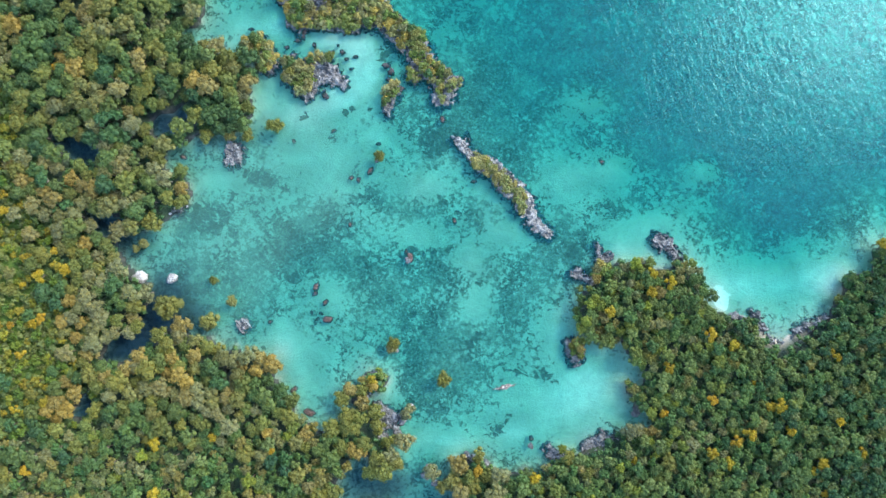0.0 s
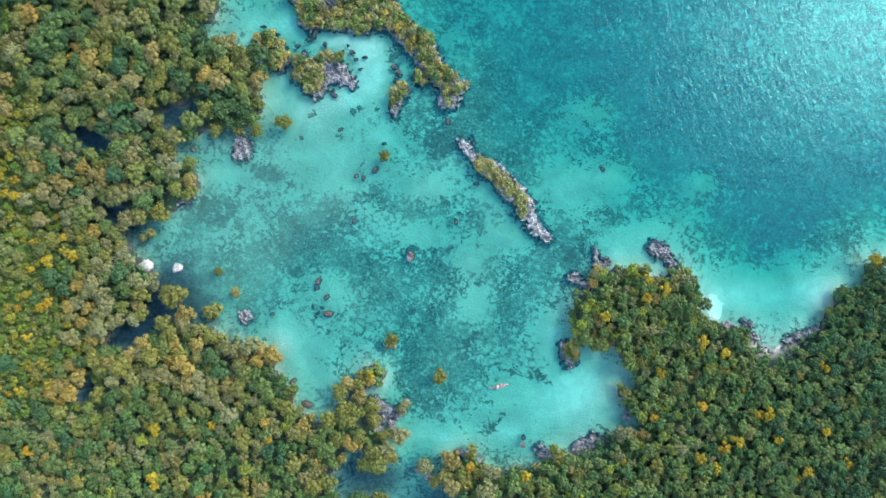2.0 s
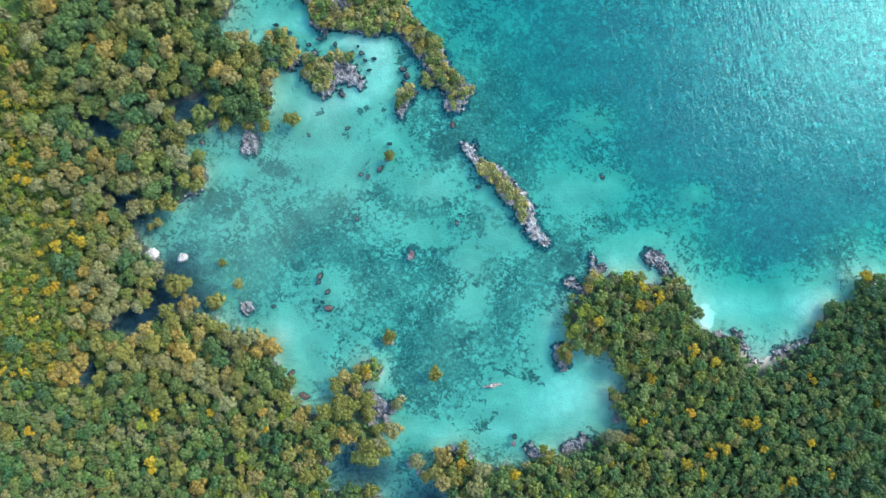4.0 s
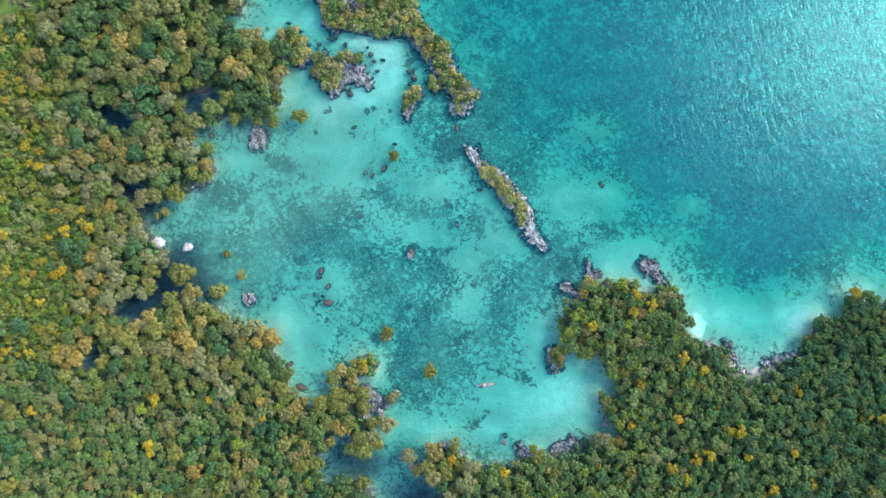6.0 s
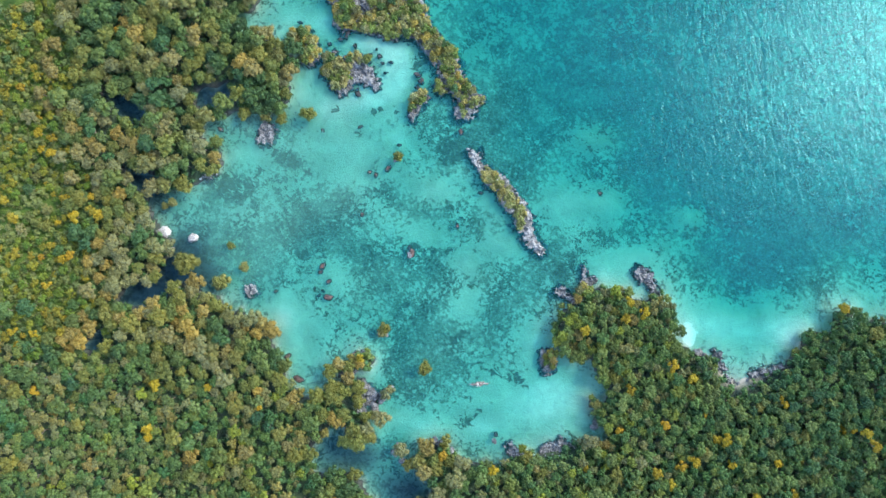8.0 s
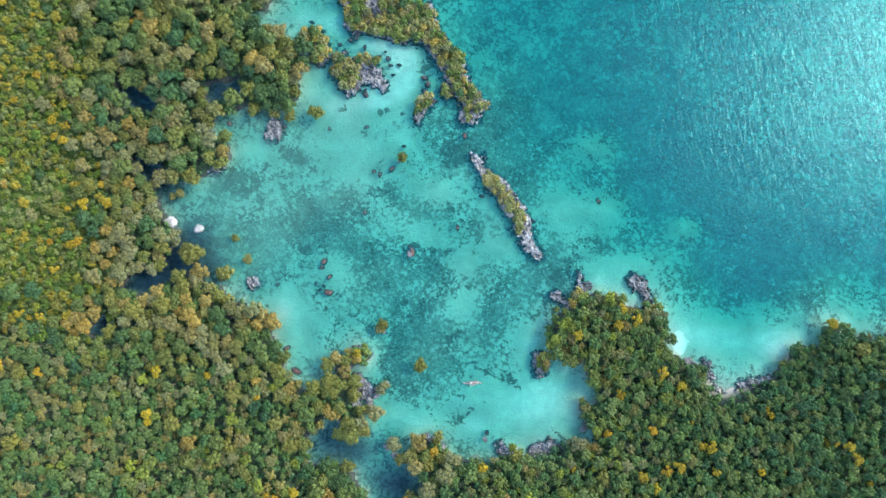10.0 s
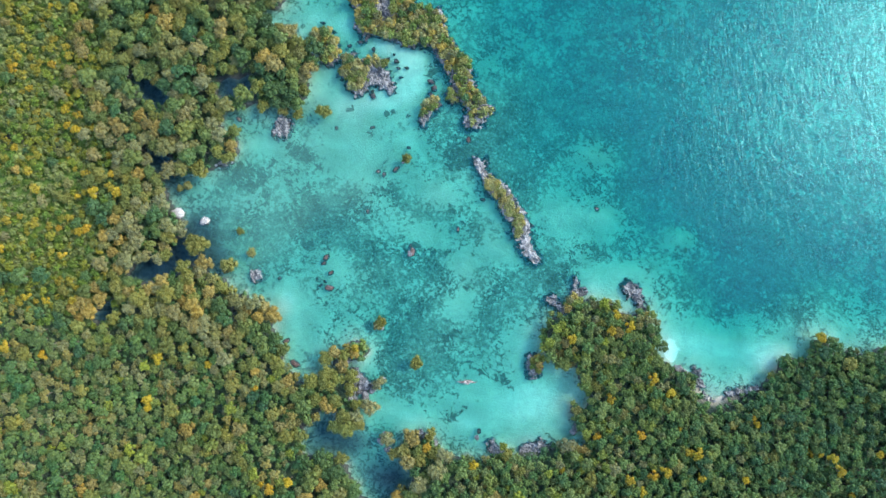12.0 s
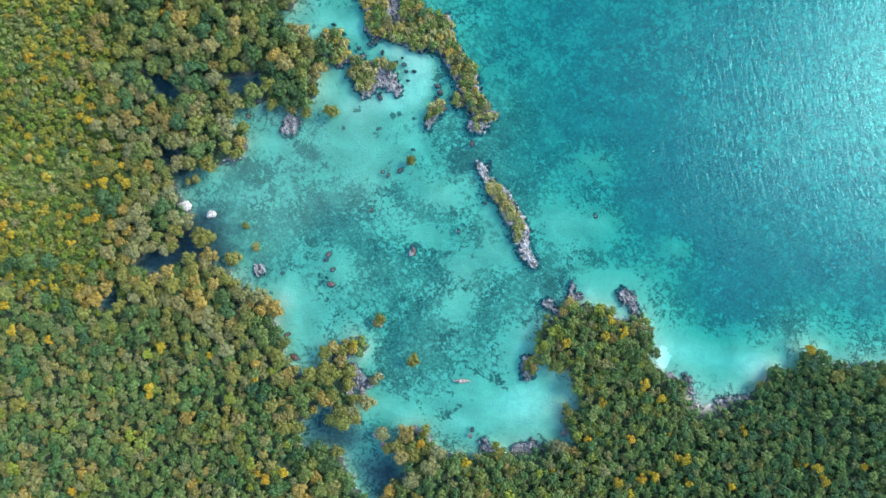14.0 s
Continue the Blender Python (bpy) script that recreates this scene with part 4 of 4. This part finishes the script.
# golden trees that stand out
GOLDEN_CROWNS = [
    (-93.4, 16.3, 0.99), (-92.3, 12.9, 0.92), (-89.7, 12.3, 1.08), (-90.6, 15.6, 0.91), (-99.2, 25.6, 0.96),
    (-83.2, -9.9, 1.02), (-81.5, -8.7, 1.08), (-85.7, -15.9, 0.95), (-79.8, 4.4, 0.91), (-76.8, 0.8, 1.16),
    (-85.2, 3.1, 0.99), (-58.3, -32.8, 1.19), (-58.3, -42.2, 1.17), (40.4, -17.9, 1.01), (37.7, 0.1, 1.04),
    (37.3, -3.5, 1.06), (37.8, -4.2, 1.09), (41.1, -1.7, 1.08), (29.3, -7.3, 1.07), (48.4, -11.6, 1.09),
    (14.9, -39.3, 1.18), (3.9, -37.9, 1.05), (52.9, -31.7, 1.03), (48.1, -33.7, 1.12), (59.5, -25.1, 0.97),
    (72.3, -27.8, 0.99), (55.3, -30.2, 1.19), (52.6, -13.6, 1.06), (48.5, -23.9, 1.06), (-80.3, 41.4, 0.9),
]
GOLDEN_CROWNS += [
    (-16.6, -20.5, 1.02), (-107.8, 22.8, 1), (-103, 5.2, 1), (-102, -16.3, 1), (-108.7, 23.2, 1), (-103.8, 5, 1),
    (-85.6, -15.8, 1), (-91.2, -26.8, 1), (37.8, -3.7, 1), (-99.5, -17.7, 1), (98.6, -15.7, 1), (-58, -44, 1),
]
for x, y, s in GOLDEN_CROWNS:
    if spacing.free(x, y, 1.6):
        plant("golden_tree", x, y, s * 0.78)
for _ in range(80000):
    x, y = random.uniform(-135, 135), random.uniform(-100, 100)
    s = field(shore, x, y)
    if s < (-0.4 if x > 20 else -0.1 if x > 10 else -0.6) or (-24 < x < -11 and -37 < y < -18) or field(pond, x, y) > -0.5 or (x > -40 and x < 5 and y > 25) or not built_in_full(x, y):
        continue
    east = x > 12 and y < 20 and (y < -25 or x > 20)
    band = west_band(x, y)
    if field(beach_field, x, y) > 0.06:
        continue
    if east:
        size = random.uniform(0.52, 0.94)
        if spacing.free(x, y, 1.48 * size) and not on_ledge(x, y):
            kind = random.choices(["golden_tree", "broadleaf_tree", "thicket_tree", "mangrove_tree"], [0.015, 0.53, 0.40, 0.055])[0]
            plant(kind, x, y, size, random.random() * 0.75 + min(max((75 - x) / 40, 0), 1) * 0.30)
    elif random.random() < band:
        size = random.uniform(0.55, 1.05)
        if field(clearing, x, y) < random.uniform(0.3, 0.9) and spacing.free(x, y, 2.0 * size):
            kind = random.choices(["golden_tree", "scrub_tree", "mangrove_tree"], [0.03, 0.88, 0.09])[0]
            plant(kind, x, y, size * (0.75 if kind != "scrub_tree" else 1.0), random.random())
    else:
        south = min(max((-26 - y) / 12, 0), 1) if x < -20 else 0.0
        tone = 0.47 + 0.28 * field(tone_field, x, y) + random.uniform(-0.38, 0.38)
        if random.random() < 0.75 * south:
            size = random.uniform(0.6, 1.1)
            if spacing.free(x, y, 1.5 * size):
                plant(random.choices(["thicket_tree", "broadleaf_tree", "golden_tree"], [0.84, 0.15, 0.01])[0], x, y, size, tone + 0.16)
            continue
        size = random.uniform(0.7, 1.2)
        if spacing.free(x, y, 2.25 * size):
            kind = random.choices(["mangrove_tree", "broadleaf_tree", "golden_tree"], [0.92, 0.075, 0.005])[0]
            tone *= 0.7 if kind == "broadleaf_tree" else 1.0
            plant(kind, x, y, size * (0.9 if south else 1.0), tone + (0.10 if s < 9 and y < 20 else 0.0))

# shrubs on the rock of the spit and the outcrops
for outline, tries, least in [(SPIT, 3000, 0.3)] + [(o, 260, 0.0) for o in SHRUB_ZONES]:
    p = np.array(outline)
    lo, hi = p.min(0), p.max(0)
    for _ in range(tries):
        x, y = random.uniform(lo[0], hi[0]), random.uniform(lo[1], hi[1])
        d = float(inside_distance(outline, np.array([x]), np.array([y]))[0])
        if outline is SPIT and float(inside_distance(BARE_STRIP, np.array([x]), np.array([y]))[0]) > -0.3:
            continue
        if d > least and random.random() < (0.3 + 0.5 * d) * (0.2 if x > -9 and 30 < y < 42 else 1.0) and spacing.free(x, y, 0.85):
            tall = random.random() < 0.14
            plant("mangrove_tree" if tall else "shrub", x, y, random.uniform(0.42, 0.62) if tall else random.uniform(0.75, 1.35), random.random(), random.uniform(0.2, 0.6))

# shrubs along the back of the islet
axis = [
    (3.1, 23.5), (5.6, 21.8), (8, 20.2), (10, 17.7), (12, 15.8), (13.3, 13),
]
for (ax, ay), (bx, by) in zip(axis, axis[1:]):
    for k in range(11):
        f = random.random()
        plant("shrub", ax + (bx - ax) * f + random.uniform(-1.1, 1.1), ay + (by - ay) * f + random.uniform(-1.1, 1.1), random.uniform(0.6, 1.1), random.uniform(0.4, 0.9), 0.3)

# the nearest of each kind to the lagoon's middle stand as single trees; the rest is one joined forest
planted.sort(key=lambda p: math.hypot(p[1] + 5, p[2] * 1.3))
counts, joined = {}, []
for entry in planted:
    kind, x, y, z, size, turn, variant, colour = entry
    counts[kind] = counts.get(kind, 0) + 1
    if counts[kind] > 290:
        joined.append(entry)
        continue
    tree = new(kind)
    tree.empty_display_size = 0.3
    tree.matrix_basis = pose(x, y, z, 0, 0, math.degrees(turn)) @ Matrix.Scale(size, 4)
    label, category, group = LABELS[kind]
    tagged(tree, label, category, group)
    for me in VARIANTS[kind][variant][0]:
        ob = new(me.name.split(".")[0], me)
        ob.parent = tree
        ob.color = (*colour, 1.0)


def joined_forest(name, entries, label):
    """All the trees of a stretch of forest as one mesh of crowns and trunks."""
    vs, fs, cols, mats, base = [], [], [], [], 0
    for kind, x, y, z, size, turn, variant, colour in entries:
        c, s = math.cos(turn) * size, math.sin(turn) * size
        for slot, (v, f) in enumerate(VARIANTS[kind][variant][1:]):
            vs.append(np.stack([v[:, 0] * c - v[:, 1] * s + x, v[:, 0] * s + v[:, 1] * c + y, v[:, 2] * size + z], 1))
            fs.extend(tuple(i + base for i in face) for face in f)
            mats.append(np.full(len(f), slot))
            cols.append(np.tile(np.array([*colour, 1.0]), (len(v), 1)))
            base += len(v)
    ob = mesh_object(name, np.concatenate(vs).tolist(), fs, [LEAF_JOINED, BARK])
    ob.data.polygons.foreach_set("material_index", np.concatenate(mats).astype(np.int32))
    ob.data.attributes.new("leaf_colour", "FLOAT_COLOR", "POINT").data.foreach_set("color", np.concatenate(cols).astype(np.float32).ravel())
    return tagged(ob, label, "forest", kind="stuff")


joined_forest("coastal_forest", joined, "dense olive and green coastal forest canopy")


# ---- undergrowth ----
def undergrowth():
    """Low ferns and scrub that fill the gaps between the trees, one mesh."""
    low = [crown_arrays(np.random.default_rng(300 + k), 0.6, 1.6, 2, 0.55, 12, 0.5) for k in range(6)]
    apart, vs, fs, cols, base = Spacing(1.5), [], [], [], 0
    random.seed(12)
    for _ in range(60000):
        x, y = random.uniform(-125, 125), random.uniform(-90, 100)
        if field(shore, x, y) < 0.2 or not built_in_full(x, y) or field(beach_field, x, y) > 0.3 or not apart.free(x, y, 1.35 - 0.3 * west_band(x, y) - (0.1 if x > 20 else 0)):
            continue
        v, f = random.choice(low)
        size, turn = random.uniform(0.8, 1.5), random.uniform(0, 6.28)
        c, s = math.cos(turn) * size, math.sin(turn) * size
        band = west_band(x, y)
        tone = random.random()
        colour = (0.030 + 0.05 * tone + 0.070 * band, 0.095 + 0.07 * tone + 0.03 * band, 0.040 + 0.012 * tone, 1.0)
        vs.append(np.stack([v[:, 0] * c - v[:, 1] * s + x, v[:, 0] * s + v[:, 1] * c + y, v[:, 2] * size + field(ground_z, x, y)], 1))
        fs.extend(tuple(i + base for i in face) for face in f)
        cols.append(np.tile(np.array(colour), (len(v), 1)))
        base += len(v)
    ob = mesh_object("undergrowth", np.concatenate(vs).tolist(), fs, [LEAF_JOINED])
    ob.data.attributes.new("leaf_colour", "FLOAT_COLOR", "POINT").data.foreach_set("color", np.concatenate(cols).astype(np.float32).ravel())
    return tagged(ob, "low green ferns and scrub between the trees", "undergrowth", kind="stuff")


undergrowth()


def far_forest():
    """The forest that goes on inland: plain crowns of a few large sprays, one mesh."""
    plain = [crown_arrays(np.random.default_rng(400 + k), 1.5, 4.2, 3, 1.0, 11, 1.3) for k in range(5)]
    apart, vs, fs, cols, base = Spacing(3.0), [], [], [], 0
    random.seed(15)
    for _ in range(14000):
        x, y = random.uniform(-148, 148), random.uniform(-113, 113)
        if built_in_full(x, y) or field(shore, x, y) < 1.0 or (x > -40 and x < 5 and y > 25) or not apart.free(x, y, 2.9):
            continue
        v, f = random.choice(plain)
        size, turn = random.uniform(0.8, 1.3), random.uniform(0, 6.28)
        c, s = math.cos(turn) * size, math.sin(turn) * size
        vs.append(np.stack([v[:, 0] * c - v[:, 1] * s + x, v[:, 0] * s + v[:, 1] * c + y, v[:, 2] * size + field(ground_z, x, y)], 1))
        fs.extend(tuple(i + base for i in face) for face in f)
        cols.append(np.tile(np.array([*leaf_colour("thicket_tree", random.random()), 1.0]), (len(v), 1)))
        base += len(v)
    ob = mesh_object("inland_forest", np.concatenate(vs).tolist(), fs, [LEAF_JOINED])
    ob.data.attributes.new("leaf_colour", "FLOAT_COLOR", "POINT").data.foreach_set("color", np.concatenate(cols).astype(np.float32).ravel())
    return tagged(ob, "green forest canopy stretching away inland", "forest", kind="stuff")


far_forest()
